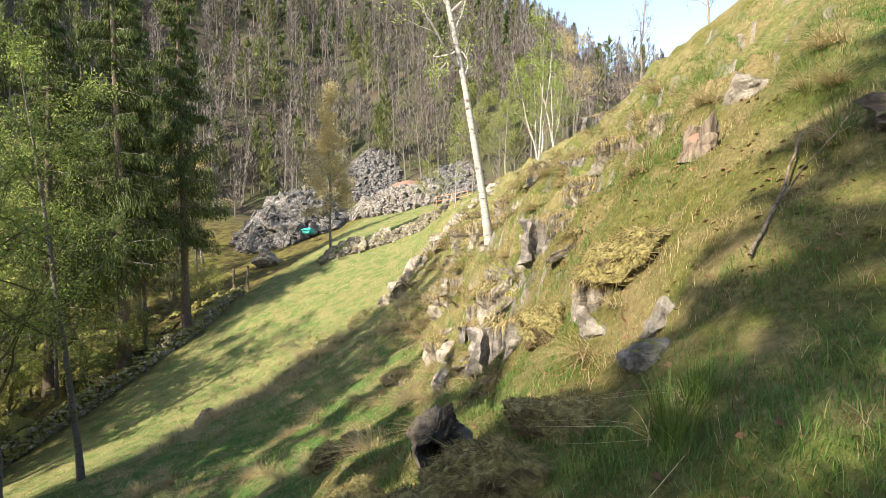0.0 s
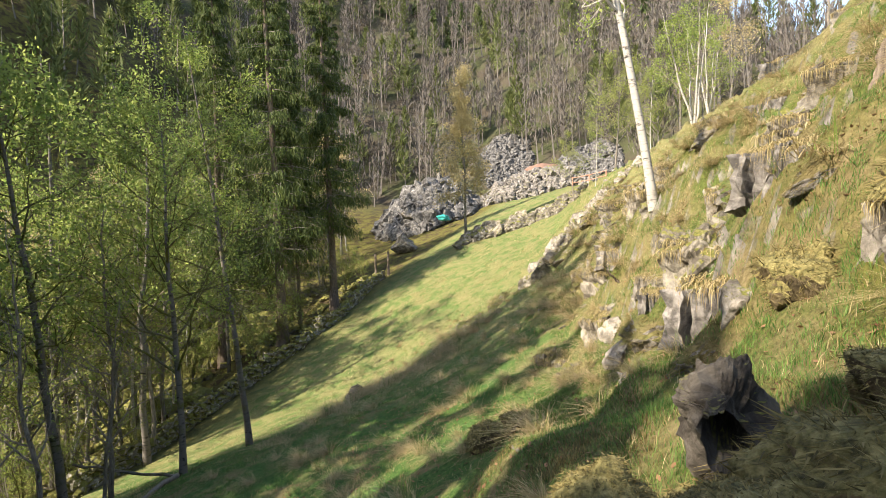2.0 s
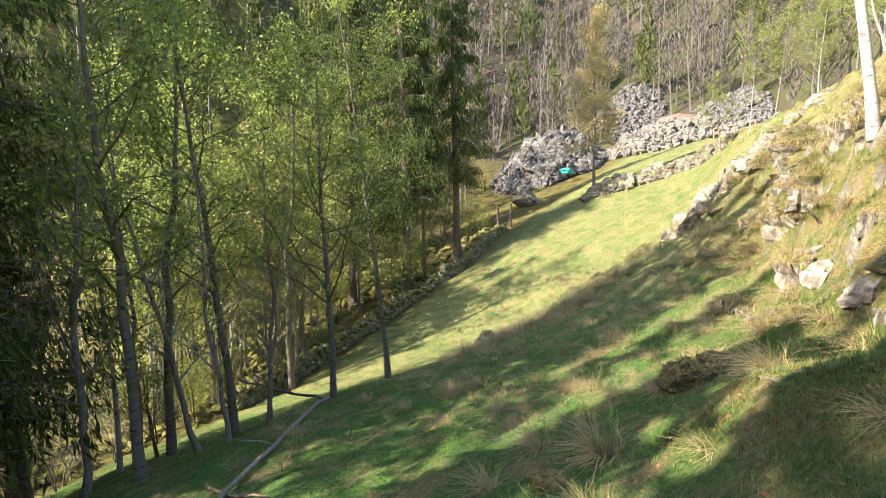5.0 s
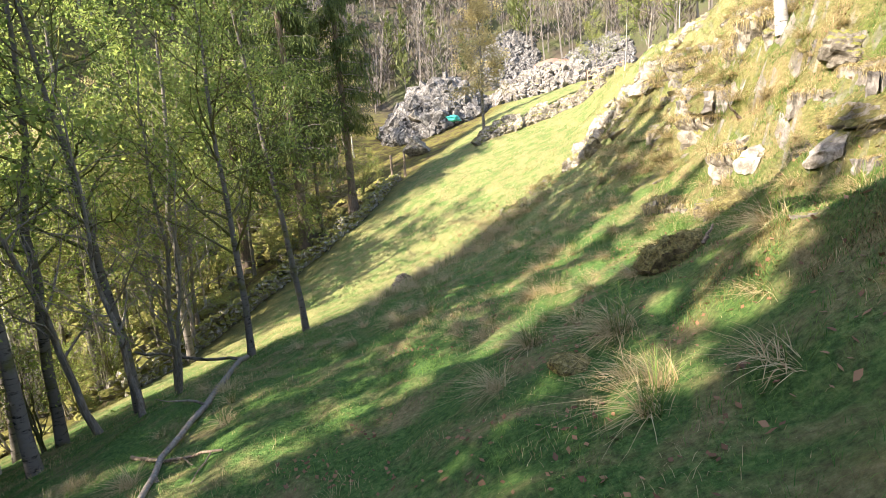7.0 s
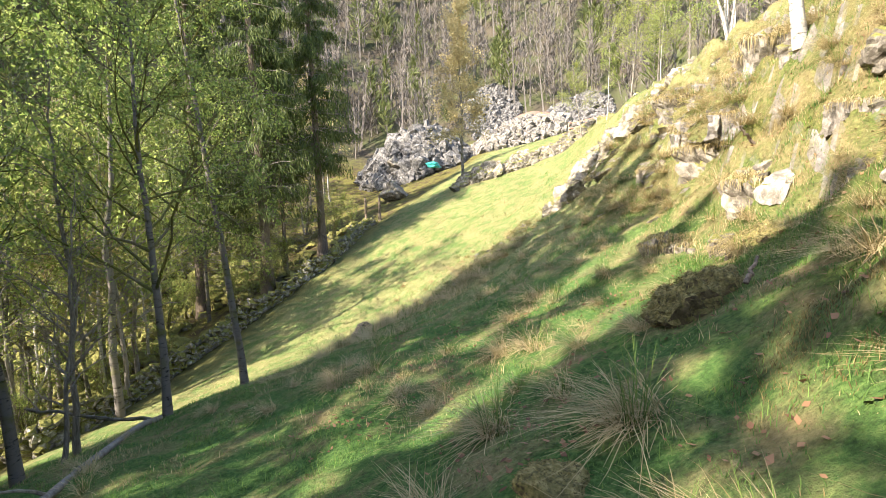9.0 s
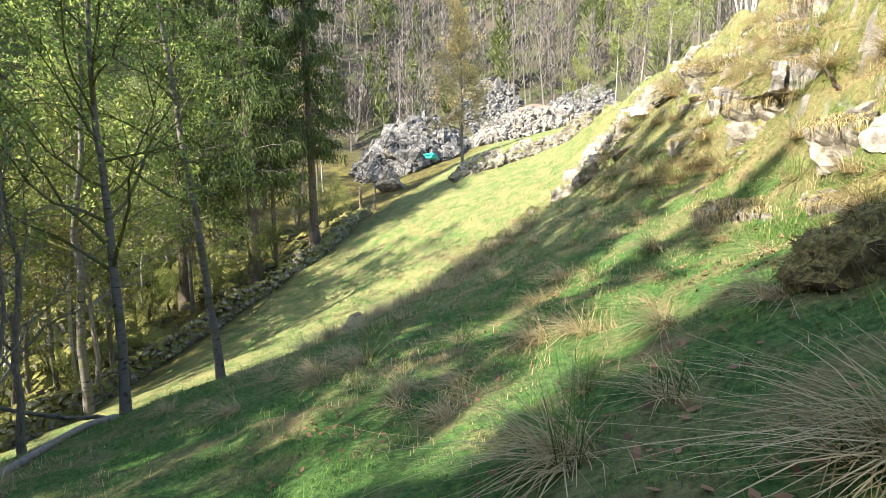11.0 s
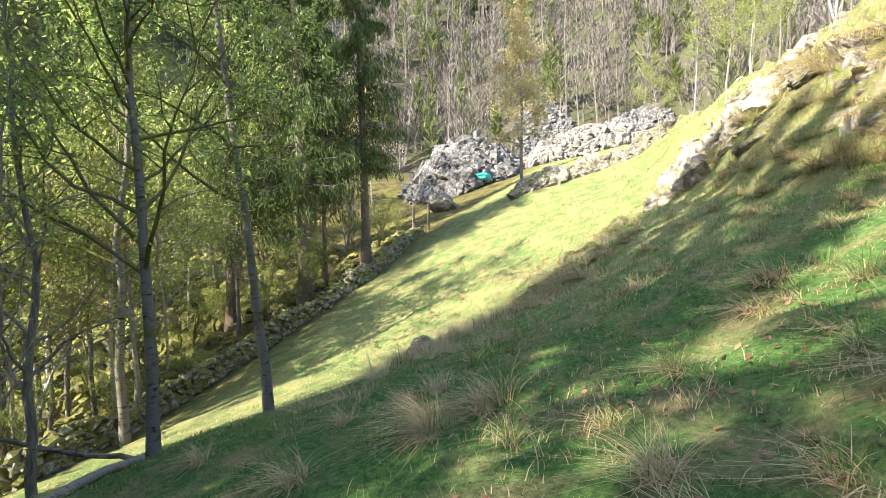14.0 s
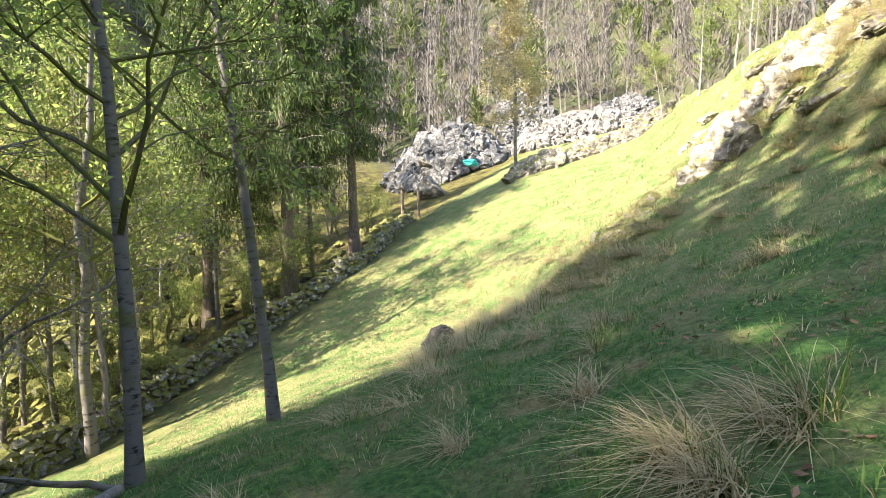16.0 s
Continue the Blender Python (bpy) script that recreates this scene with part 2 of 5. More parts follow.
Z_UPPER = (3.4, 3.0, 3.2, 3.95, 3.9, 4.0, 4.0, 4.0, 3.9, 3.8, 4.0, 4.8, 4.9, 5.4, 5.8, 8)
Z_HILL = (6.5, 6.0, 6.4, 7.0, 7.5, 7.7, 8.0, 8.2, 8.3, 8.0, 7.8, 7.6, 7.6, 8.4, 7.5, 9)
Z_TOP = (15, 15, 15.5, 16, 16.5, 17, 17.5, 18, 18, 18, 17, 16, 15.5, 15, 15.5, 17)


def lattice(ix, iy, seed):
    h = (ix * 374761393 + iy * 668265263 + seed * 1442695041).astype(np.int64) & 0xFFFFFFFF
    h = ((h ^ (h >> 13)) * 1274126177) & 0xFFFFFFFF
    return ((h ^ (h >> 16)) & 0xFFFF) / 65535.0


def value_noise(x, y, seed=0):
    fx, fy = np.floor(x), np.floor(y)
    ix, iy = fx.astype(np.int64), fy.astype(np.int64)
    u, v = x - fx, y - fy
    u, v = u * u * (3 - 2 * u), v * v * (3 - 2 * v)
    a = lattice(ix, iy, seed) * (1 - u) + lattice(ix + 1, iy, seed) * u
    b = lattice(ix, iy + 1, seed) * (1 - u) + lattice(ix + 1, iy + 1, seed) * u
    return (a * (1 - v) + b * v) * 2 - 1


def fractal(x, y, octaves, seed=0):
    total, amp = 0 * x, 1.0
    for o in range(octaves):
        total = total + amp * value_noise(x * 2**o + 17.3 * o, y * 2**o - 9.1 * o, seed + o)
        amp *= 0.5
    return total


def sheet(x, y):
    """The smooth ground: straight between the lines, before it is softened and roughened."""
    at = lambda zs: np.interp(y, STATIONS, zs)  # noqa: E731
    wx, zw = at(WALL_X), at(Z_WALL)
    xs = [wx - 95, wx - 45, wx - 20, wx - 8, wx - 1.0, wx + 1.0, 0 * y - 10, 0 * y - 4.5, 0 * y - 2, 0 * y - 0.6, 0 * y + 0.7, 0 * y + 1.7, 0 * y + 3.5, 0 * y + 8, 0 * y + 20, 0 * y + 90]
    zs = [zw + 62, zw + 14, zw - 1.0, zw - 2.2, zw - 0.3, zw, at(Z_MEADOW), at(Z_SLOPE), at(Z_PATH), at(Z_FOOT), at(Z_CRAG), at(Z_BROW), at(Z_UPPER), at(Z_HILL), at(Z_TOP), at(Z_TOP) + np.interp(y, (30, 60), (40, 6))]
    z = zs[0] + 0 * x
    for (xa, za), (xb, zb) in zip(zip(xs, zs), zip(xs[1:], zs[1:])):
        f = np.clip((x - xa) / (xb - xa), 0, 1)
        z = z + (zb - za) * f
    back = np.maximum(y - 84, 0)
    z = z + back * 0.82 * np.clip(1 - (x - 5) / 60, 0.12, 1)
    return np.minimum(z, np.clip(70 - 0.75 * (x - 8), 14, 125) + 6 * np.sin(x * 0.07))


def ground_height(x, y):
    x, y = np.asarray(x, float), np.asarray(y, float)
    z = 0
    for dx in (-1, 0, 1):
        for dy in (-1, 0, 1):
            w = 0.25 + 0.05 * np.abs(x)
            z = z + sheet(x + dx * np.minimum(w, 1.5), y + dy * 0.8) / 9
    near = np.exp(-((x + 1) / 30) ** 2)
    crag = np.clip((x + 1.2) / 1.6, 0, 1) * np.clip((9 - x) / 4, 0, 1) * np.clip((60 - y) / 20, 0, 1) * np.clip((y - 3.4) / 3.5, 0.15, 1)
    z = z + 0.10 * fractal(x * 0.55, y * 0.55, 4, 3) + 0.035 * fractal(x * 2.6, y * 2.6, 3, 8) * near
    # ledges and broken rock on the crag
    ledge = fractal(x * 0.8 + 0.3 * y, y * 0.5, 4, 21)
    step = 0.32 * (np.floor(ledge * 2.2) + np.clip((ledge * 2.2 - np.floor(ledge * 2.2)) * 3, 0, 1))
    z = z + crag * (0.15 * ledge + 0.75 * step * 0.6 + 0.30 * np.abs(fractal(x * 1.5, y * 1.1, 5, 31)) - 0.1)
    # a rounded bank of turf that runs down from the crag
    f = np.clip(((x - 0.35) * -1.55 + (y - 3.4) * 2.9) / (1.55**2 + 2.9**2), 0, 1)
    z = z + 0.24 * np.exp(-((np.hypot(x - 0.35 + 1.55 * f, y - 3.4 - 2.9 * f)) / 0.42) ** 2)
    far = np.clip((y - 70) / 30, 0, 1) + np.clip((-30 - x) / 20, 0, 1)
    return z + far * 2.2 * fractal(x * 0.06, y * 0.06, 5, 40)




# ---- helpers for meshes ----
def np_mesh(name, V, faces, mat, smooth=False):
    """A mesh from vertices and groups of faces with equal corner counts."""
    me = bpy.data.meshes.new(name)
    V = np.asarray(V, np.float32).reshape(-1, 3)
    groups = [np.asarray(f, np.int32) for f in (faces if isinstance(faces, list) else [faces]) if len(f)]
    loops = np.concatenate([g.ravel() for g in groups])
    sizes = np.concatenate([np.full(len(g), g.shape[1], np.int32) for g in groups])
    me.vertices.add(len(V))
    me.vertices.foreach_set("co", V.ravel())
    me.loops.add(len(loops))
    me.loops.foreach_set("vertex_index", loops)
    me.polygons.add(len(sizes))
    me.polygons.foreach_set("loop_start", np.r_[0, np.cumsum(sizes)[:-1]].astype(np.int32))
    me.polygons.foreach_set("use_smooth", np.full(len(sizes), smooth))
    me.materials.append(mat)
    me.update(calc_edges=True)
    me.validate()
    return me


def spaced(lo, hi, centre, fine, grow):
    """Values from lo to hi, close together round centre's stretch and wider apart away from it."""
    a, b = centre
    mid = list(np.arange(a, b, fine))
    step, v = fine, b
    up = []
    while v < hi:
        up.append(v)
        step = min(step * grow, 6)
        v += step
    step, v = fine, a
    down = []
    while v > lo:
        step = min(step * grow, 6)
        v -= step
        down.append(v)
    return np.array(down[::-1] + mid + up + [hi])


GRID_X, GRID_Y = spaced(-260, 260, (-12, 5), 0.11, 1.035), spaced(-120, 300, (0, 22), 0.12, 1.022)
GRID_Z = ground_height(*np.meshgrid(GRID_X, GRID_Y))


def heights(x, y):
    """The built ground's height, between its grid lines."""
    x, y = np.asarray(x, float), np.asarray(y, float)
    i = np.clip(np.searchsorted(GRID_X, x) - 1, 0, len(GRID_X) - 2)
    j = np.clip(np.searchsorted(GRID_Y, y) - 1, 0, len(GRID_Y) - 2)
    u, v = (x - GRID_X[i]) / (GRID_X[i + 1] - GRID_X[i]), (y - GRID_Y[j]) / (GRID_Y[j + 1] - GRID_Y[j])
    return (GRID_Z[j, i] * (1 - u) + GRID_Z[j, i + 1] * u) * (1 - v) + (GRID_Z[j + 1, i] * (1 - u) + GRID_Z[j + 1, i + 1] * u) * v


def height(x, y):
    return float(heights(x, y))


def build_ground():
    xs, ys = GRID_X, GRID_Y
    X, Y = np.meshgrid(xs, ys)
    Z = GRID_Z
    V = np.stack([X, Y, Z], -1).reshape(-1, 3)
    w = len(xs)
    i = (np.arange(len(ys) - 1)[:, None] * w + np.arange(w - 1)[None]).ravel()
    ob = new("ground", np_mesh("ground", V, np.stack([i, i + 1, i + w + 1, i + w], 1), M_GROUND, True))
    return tagged(ob, "rough hillside turf with moss, straw and bare rock ledges", "ground", kind="structure")


build_ground()


def part(name, me, parent, label=""):
    ob = new(name, me)
    ob.parent = parent
    return tagged(ob, label) if label else ob


def empty_at(name, x, y, z=None, turn=0.0, scale=1.0):
    ob = new(name)
    ob.location = (x, y, height(x, y) if z is None else z)
    ob.rotation_euler = (0, 0, turn)
    ob.scale = (scale,) * 3
    return ob


class Pile:
    """Gathers vertices and faces into one mesh."""

    def __init__(self):
        self.v, self.f, self.count = [], {3: [], 4: []}, 0

    def add(self, V, F):
        V, F = np.asarray(V, float).reshape(-1, 3), np.asarray(F, int)
        self.f[F.shape[1]].append(F + self.count)
        self.v.append(V)
        self.count += len(V)

    def tube(self, pts, radii, sides=6):
        pts, radii = np.asarray(pts, float), np.asarray(radii, float)
        way = np.gradient(pts, axis=0)
        way /= np.linalg.norm(way, axis=1, keepdims=True) + 1e-9
        ref = np.where(np.abs(way[:, 2:]) > 0.9, [[1.0, 0, 0]], [[0, 0, 1.0]])
        a = np.cross(way, ref)
        a /= np.linalg.norm(a, axis=1, keepdims=True) + 1e-9
        b = np.cross(way, a)
        ang = np.arange(sides) * 2 * np.pi / sides
        ring = a[:, None] * np.cos(ang)[None, :, None] + b[:, None] * np.sin(ang)[None, :, None]
        V = pts[:, None] + radii[:, None, None] * ring
        n = len(pts)
        i, j = np.meshgrid(np.arange(n - 1), np.arange(sides), indexing="ij")
        k = (j + 1) % sides
        F = np.stack([i * sides + j, i * sides + k, (i + 1) * sides + k, (i + 1) * sides + j], -1).reshape(-1, 4)
        self.add(V, F)

    def cards(self, centres, size, rng, long=1.0, up=None):
        """Small four-cornered leaves at the centres, turned every way (or hanging along up)."""
        n = len(centres)
        u = rng.normal(size=(n, 3)) if up is None else up + rng.normal(size=(n, 3)) * 0.25
        u /= np.linalg.norm(u, axis=1, keepdims=True)
        w = np.cross(u, rng.normal(size=(n, 3)))
        w /= np.linalg.norm(w, axis=1, keepdims=True) + 1e-9
        s = size * rng.uniform(0.6, 1.3, (n, 1))
        u, w = u * s * long, w * s * 0.5
        V = np.stack([centres - u, centres + w * 0.9 - 0.1 * u, centres + u, centres - w * 0.9 - 0.1 * u], 1)
        self.add(V, np.arange(4 * n).reshape(-1, 4))

    def mesh(self, name, mat, smooth=False):
        return np_mesh(name, np.concatenate(self.v), [np.concatenate(f) for f in self.f.values() if f], mat, smooth)


def wander(rng, start, way, length, n, bend, lift=0.0):
    """A crooked line of n points from start."""
    pts, d = [np.array(start, float)], np.array(way, float)
    for _ in range(n - 1):
        d = d + rng.normal(size=3) * bend + np.array([0, 0, lift])
        d /= np.linalg.norm(d)
        pts.append(pts[-1] + d * length / (n - 1))
    return np.array(pts)


def broadleaf(name, seed, high, r, lean=(0, 0), crown=0.35, limbs=18, reach=0.3, leaves=5000, leaf=0.06, leafmat=None, bark=None, twigmat=None, stems=1, droop=0.0, rise=0.6, bend=0.05, split=False):
    """A broad-leaved tree in its own axes: trunk, branches and crown of single leaves."""
    rng = np.random.default_rng(seed)
    root = new(name)
    wood, twigs, green = Pile(), Pile(), Pile()
    tips = []
    for s in range(stems):
        t = np.linspace(0, 1, 14)
        off = rng.normal(size=2) * 0.12 * high * (stems > 1)
        wob = np.cumsum(rng.normal(size=(14, 2)) * bend * high / 14, axis=0)
        wob -= wob[0]
        pts = np.stack([(lean[0] + off[0]) * t**1.2 + wob[:, 0], (lean[1] + off[1]) * t**1.2 + wob[:, 1], high * t * (1 - 0.12 * s) - 0.15], 1)
        rad = r * (1 - 0.25 * (stems > 1)) * ((1 - t) ** 0.8 * 0.92 + 0.06) * (1 + 0.25 * np.exp(-t * 40))
        wood.tube(pts, rad, 9)
        for k in range(limbs // stems):
            f = crown + (0.97 - crown) * ((k + rng.random()) / (limbs // stems))
            p = np.array([np.interp(f, t, pts[:, c]) for c in range(3)])
            a = rng.random() * 2 * np.pi
            ln = high * reach * (1.15 - 0.8 * f) * rng.uniform(0.7, 1.25)
            d = np.array([np.cos(a), np.sin(a), rise * rng.uniform(0.5, 1.4)])
            line = wander(rng, p, d / np.linalg.norm(d), ln, 8, 0.16, 0.03 - droop)
            r0 = np.interp(f, t, rad) * 0.5
            twigs = Pile() if split else twigs
            twigs.tube(line, np.linspace(r0, 0.006, 8), 5)
            for q in range(6):
                g = rng.uniform(0.25, 1.0)
                p2 = np.array([np.interp(g, np.linspace(0, 1, 8), line[:, c]) for c in range(3)])
                d2 = line[-1] - line[0] + rng.normal(size=3) * ln * 0.55
                l2 = wander(rng, p2, d2 / np.linalg.norm(d2), ln * rng.uniform(0.25, 0.5), 5, 0.2, -droop)
                twigs.tube(l2, np.linspace(r0 * 0.3 + 0.003, 0.003, 5), 3)
                for _ in range(2 + split):
                    d3 = rng.normal(size=3) + (l2[-1] - l2[0]) / (np.linalg.norm(l2[-1] - l2[0]) + 1e-6)
                    l3 = wander(rng, l2[rng.integers(1, 5)], d3 / np.linalg.norm(d3), ln * 0.2, 3, 0.2, -2 * droop)
                    twigs.tube(l3, (0.005, 0.0035, 0.002), 3)
                    tips += [l3]
                tips += [l2[1:]]
            if split:
                part("limb", twigs.mesh("limb", twigmat or bark), root)
    tips = np.concatenate(tips)
    part("trunk", wood.mesh("trunk", bark, True), root)
    if not split:
        part("branchwork", twigs.mesh("branchwork", twigmat or bark), root)
    if leaves:
        c = tips[rng.integers(0, len(tips), leaves)] + rng.normal(size=(leaves, 3)) * leaf * 2.2
        green.cards(c, leaf, rng)
        part("crown", green.mesh("crown", leafmat), root)
    return root


def spruce(name, seed, high, r, bare, spread, whorls=46, needles=170, dead=True, leafsize=0.062):
    """A spruce: straight trunk, dead lower branches, drooping boughs hung with needle sprays."""
    rng = np.random.default_rng(seed)
    root = new(name)
    wood, boughs, green = Pile(), Pile(), Pile()
    t = np.linspace(0, 1, 16)
    pts = np.stack([0.15 * np.sin(t * 4 + seed), 0.15 * np.cos(t * 3 + seed), high * t - 0.2], 1)
    wood.tube(pts, r * ((1 - t) * 0.95 + 0.03) * (1 + 0.5 * np.exp(-t * 40)), 11)
    for k in range(whorls):
        f = (bare + (high - bare) * (k / whorls) ** 1.05) / high
        for b in range(5):
            a = rng.random() * 2 * np.pi
            ln = spread * (1.0 - 0.93 * (f - bare / high) / (1 - bare / high)) * rng.uniform(0.65, 1.15)
            p = np.array([0, 0, f * high + rng.normal() * 0.15])
            d = np.array([np.cos(a), np.sin(a), 0.1])
            line = wander(rng, p, d, ln, 7, 0.06, -0.10)
            line[-2:, 2] += 0.08 * ln
            boughs.tube(line, np.linspace(0.035, 0.006, 7), 4)
            g = rng.uniform(0.15, 1.0, needles)
            c = np.stack([np.interp(g, np.linspace(0, 1, 7), line[:, q]) for q in range(3)], 1)
            side = np.cross(line[-1] - line[0], (0, 0, 1.0))
            side /= np.linalg.norm(side) + 1e-9
            sw = rng.normal(size=(needles, 1)) * 0.17 * ln * (1.15 - g[:, None])
            hang = rng.random((needles, 1)) ** 1.3
            c = c + side * sw + hang * np.array([[0, 0, -0.75]]) * min(1.0, 0.35 * ln) - np.abs(sw) * np.array([[0, 0, 0.4]])
            green.cards(c, leafsize, rng, 2.6, np.array([[d[0] * 0.25, d[1] * 0.25, -0.9]]))
    if dead:
        for k in range(70):
            a, z = rng.random() * 2 * np.pi, rng.uniform(1.2, bare + 4)
            d = np.array([np.cos(a), np.sin(a), -0.05])
            line = wander(rng, (0, 0, z), d, rng.uniform(0.8, 3.0), 6, 0.12, -0.06)
            boughs.tube(line, np.linspace(0.022, 0.004, 6), 3)
            for _ in range(4):
                l2 = wander(rng, line[rng.integers(2, 6)], d + rng.normal(size=3) * 0.6, 0.7, 4, 0.2, -0.05)
                boughs.tube(l2, (0.008, 0.006, 0.005, 0.003), 3)
    part("trunk", wood.mesh("trunk", M_SPRUCE, True), root)
    part("branchwork", boughs.mesh("branchwork", M_TWIG), root)
    part("crown", green.mesh("crown", M_NEEDLE), root)
    return root


def rock_mesh(name, seed, mat, boxy=0.5, points=15):
    """An angular stone about one metre across."""
    rng = np.random.default_rng(seed)
    p = rng.normal(size=(points, 3))
    p /= np.linalg.norm(p, axis=1, keepdims=True)
    p = np.sign(p) * np.abs(p) ** boxy
    p = p / np.abs(p).max() * 0.5 * rng.uniform(0.8, 1.0, (points, 1))
    bm = bmesh.new()
    for q in p:
        bm.verts.new(q)
    out = bmesh.ops.convex_hull(bm, input=bm.verts)
    bmesh.ops.delete(bm, geom=[g for g in out["geom_interior"] if isinstance(g, bmesh.types.BMVert)], context="VERTS")
    me = bpy.data.meshes.new(name)
    bm.to_mesh(me)
    bm.free()
    me.materials.append(mat)
    return me


def outcrop_mesh(name, seed, mat, rough=0.25, cuts=4, strata=0.0, flat=(0.26, 0.42)):
    """A weathered rock about one metre across, with planes, cracks and layers."""
    rng = np.random.default_rng(seed)
    bm = bmesh.new()
    bmesh.ops.create_icosphere(bm, subdivisions=cuts, radius=0.5)
    planes = rng.normal(size=(9, 3))
    planes /= np.linalg.norm(planes, axis=1, keepdims=True)
    off = rng.uniform(*flat, 9)
    shift = Vector(rng.uniform(-50, 50, 3))
    for v in bm.verts:
        co = v.co.copy()
        for n, o in zip(planes, off):
            d = co.dot(Vector(n)) - o
            if d > 0:
                co -= Vector(n) * d * 0.9
        k = noise.fractal(co * 3.2 + shift, 0.9, 2.1, 5)
        co += co.normalized() * k * rough * 0.35
        if strata:
            co += Vector((co.x, co.y, 0)) * strata * (noise.noise(Vector((shift.x, co.x * 0.6, co.z * 14 + co.x * 3))))
        v.co = co
    me = bpy.data.meshes.new(name)
    bm.to_mesh(me)
    bm.free()
    me.materials.append(mat)
    return me


def laid(spin, tilt, tip=0.0):
    """Turned about its own axis first, then tilted to lie on a slope that rises towards +x."""
    return (Euler((tip, tilt, 0)).to_matrix() @ Euler((0, 0, spin)).to_matrix()).to_euler()


def put_rock(name, me, x, y, z, size, turn=(0, 0, 0), label="", category="rock", group=""):
    ob = new(name, me)
    ob.location, ob.scale, ob.rotation_euler = (x, y, z), size, turn
    return tagged(ob, label, category, group)


def fuzz_mesh(me, count, long, mat, seed):
    """Short blades that stand out from the upper faces of a mesh, as moss and turf do."""
    rng = np.random.default_rng(seed)
    me.update()
    c = np.array([p.center[:] for p in me.polygons])
    n = np.array([p.normal[:] for p in me.polygons])
    a = np.array([p.area for p in me.polygons]) * np.clip(n[:, 2] + 0.6, 0.0, 1.3)
    k = rng.choice(len(c), count, p=a / a.sum())
    b = c[k] + rng.normal(size=(count, 3)) * 0.02 - n[k] * 0.012
    d = n[k] + rng.normal(size=(count, 3)) * 0.55 - np.array([[0, 0, 0.35]])
    tip = b + d * long * rng.uniform(0.4, 1.3, (count, 1))
    w = np.cross(d, rng.normal(size=(count, 3)))
    w *= 0.006 / (np.linalg.norm(w, axis=1, keepdims=True) + 1e-9)
    return np_mesh("moss", np.stack([b - w, b + w, tip], 1).reshape(-1, 3), np.arange(3 * count).reshape(-1, 3), mat)

# ---- spruces along the wall ----
spruce_a = spruce("spruce_tree", 1, 33, 0.36, 5.6, 4.2)
spruce_b = spruce("spruce_tree", 2, 30, 0.30, 6.4, 3.4)
spruce_c = spruce("spruce_tree", 3, 22, 0.15, 6.0, 2.6, 34, 90)
spruce_d = spruce("spruce_tree", 4, 26, 0.24, 3.0, 3.6, 34, 85, True, 0.07)
spruce_d.location = (-35.0, 36.0, height(-35, 36))
tagged(spruce_d, "dense dark spruce of the wood and of the added shade rows", "tree", "spruces of the wood")
for n, (ob, x, y, turn, k) in enumerate(((spruce_a, -20.6, 34.4, 0.3, 1.0), (spruce_b, -18.7, 38.8, 1.1, 1.0), (spruce_c, -20.2, 36.2, 2.0, 1.0))):
    ob.location, ob.rotation_euler = (x, y, height(x, y)), (0, 0, turn)
    tagged(ob, "tall dark spruce with bare lower trunk behind the stone wall", "tree", "spruces along the wall")
for x, y, turn, k, src in ((-24.0, 33.0, 3.1, 0.92, spruce_a), (-27.5, 38.5, 4.0, 0.95, spruce_b), (-24.5, 43.0, 5.2, 0.9, spruce_a), (-31, 47, 2.4, 0.9, spruce_d)):
    copy_thing(src, pose(x, y, height(x, y), 0, 0, math.degrees(turn)) @ Matrix.Diagonal((k, k, k, 1)))

# ---- single broad-leaved trees ----
def set_tree(ob, x, y, label, group="", turn=0.0):
    ob.location, ob.rotation_euler = (x, y, height(x, y)), (0, 0, turn)
    return tagged(ob, label, "tree", group)


set_tree(broadleaf("birch_tree", 11, 12.5, 0.105, (-2.6, 0.3), 0.3, 20, 0.30, 4200, 0.055, M_LEAF, M_BIRCH, M_BIRCH, bend=0.02, droop=0.03, split=True), 1.2, 13.6, "slender white birch leaning out from the crag, few leaves")
set_tree(broadleaf("birch_tree", 12, 15.0, 0.115, (-2.0, 0.2), 0.30, 24, 0.28, 7000, 0.06, M_LEAF, M_BIRCHDARK, M_MOSSTWIG, bend=0.02, droop=0.03, split=True), -11.8, 17.45, "mottled birch with dark base on the meadow edge")
set_tree(broadleaf("alder_tree", 13, 11.0, 0.105, (-0.9, 0.5), 0.26, 26, 0.42, 6500, 0.055, M_LEAF, M_BIRCHDARK, M_MOSSTWIG, bend=0.035, rise=0.9, split=True), -11.75, 14.1, "young alder with forked trunk and wide sparse crown")
set_tree(broadleaf("birch_tree", 14, 14.5, 0.13, (-0.3, 0.0), 0.22, 42, 0.17, 14000, 0.085, M_CATKIN, M_BIRCHDARK, M_TWIG, droop=0.05, bend=0.03, split=True), -9.5, 45.6, "slim birch with tan budding crown beside the rock band")
ALDER = broadleaf("woodland_tree", 21, 12.5, 0.12, (0.4, 0.3), 0.3, 20, 0.26, 2600, 0.075, M_LEAF, M_BIRCHDARK, M_MOSSTWIG, bend=0.06)
BARE = broadleaf("woodland_tree", 22, 11, 0.10, (0.6, -0.2), 0.2, 24, 0.25, 900, 0.06, M_LEAF, M_TWIG, M_TWIG, bend=0.08, rise=1.0)
PALE = broadleaf("woodland_tree", 23, 13, 0.10, (-0.5, 0.3), 0.35, 18, 0.22, 2600, 0.07, M_LEAF, M_BIRCH, M_TWIG, bend=0.05, droop=0.03)
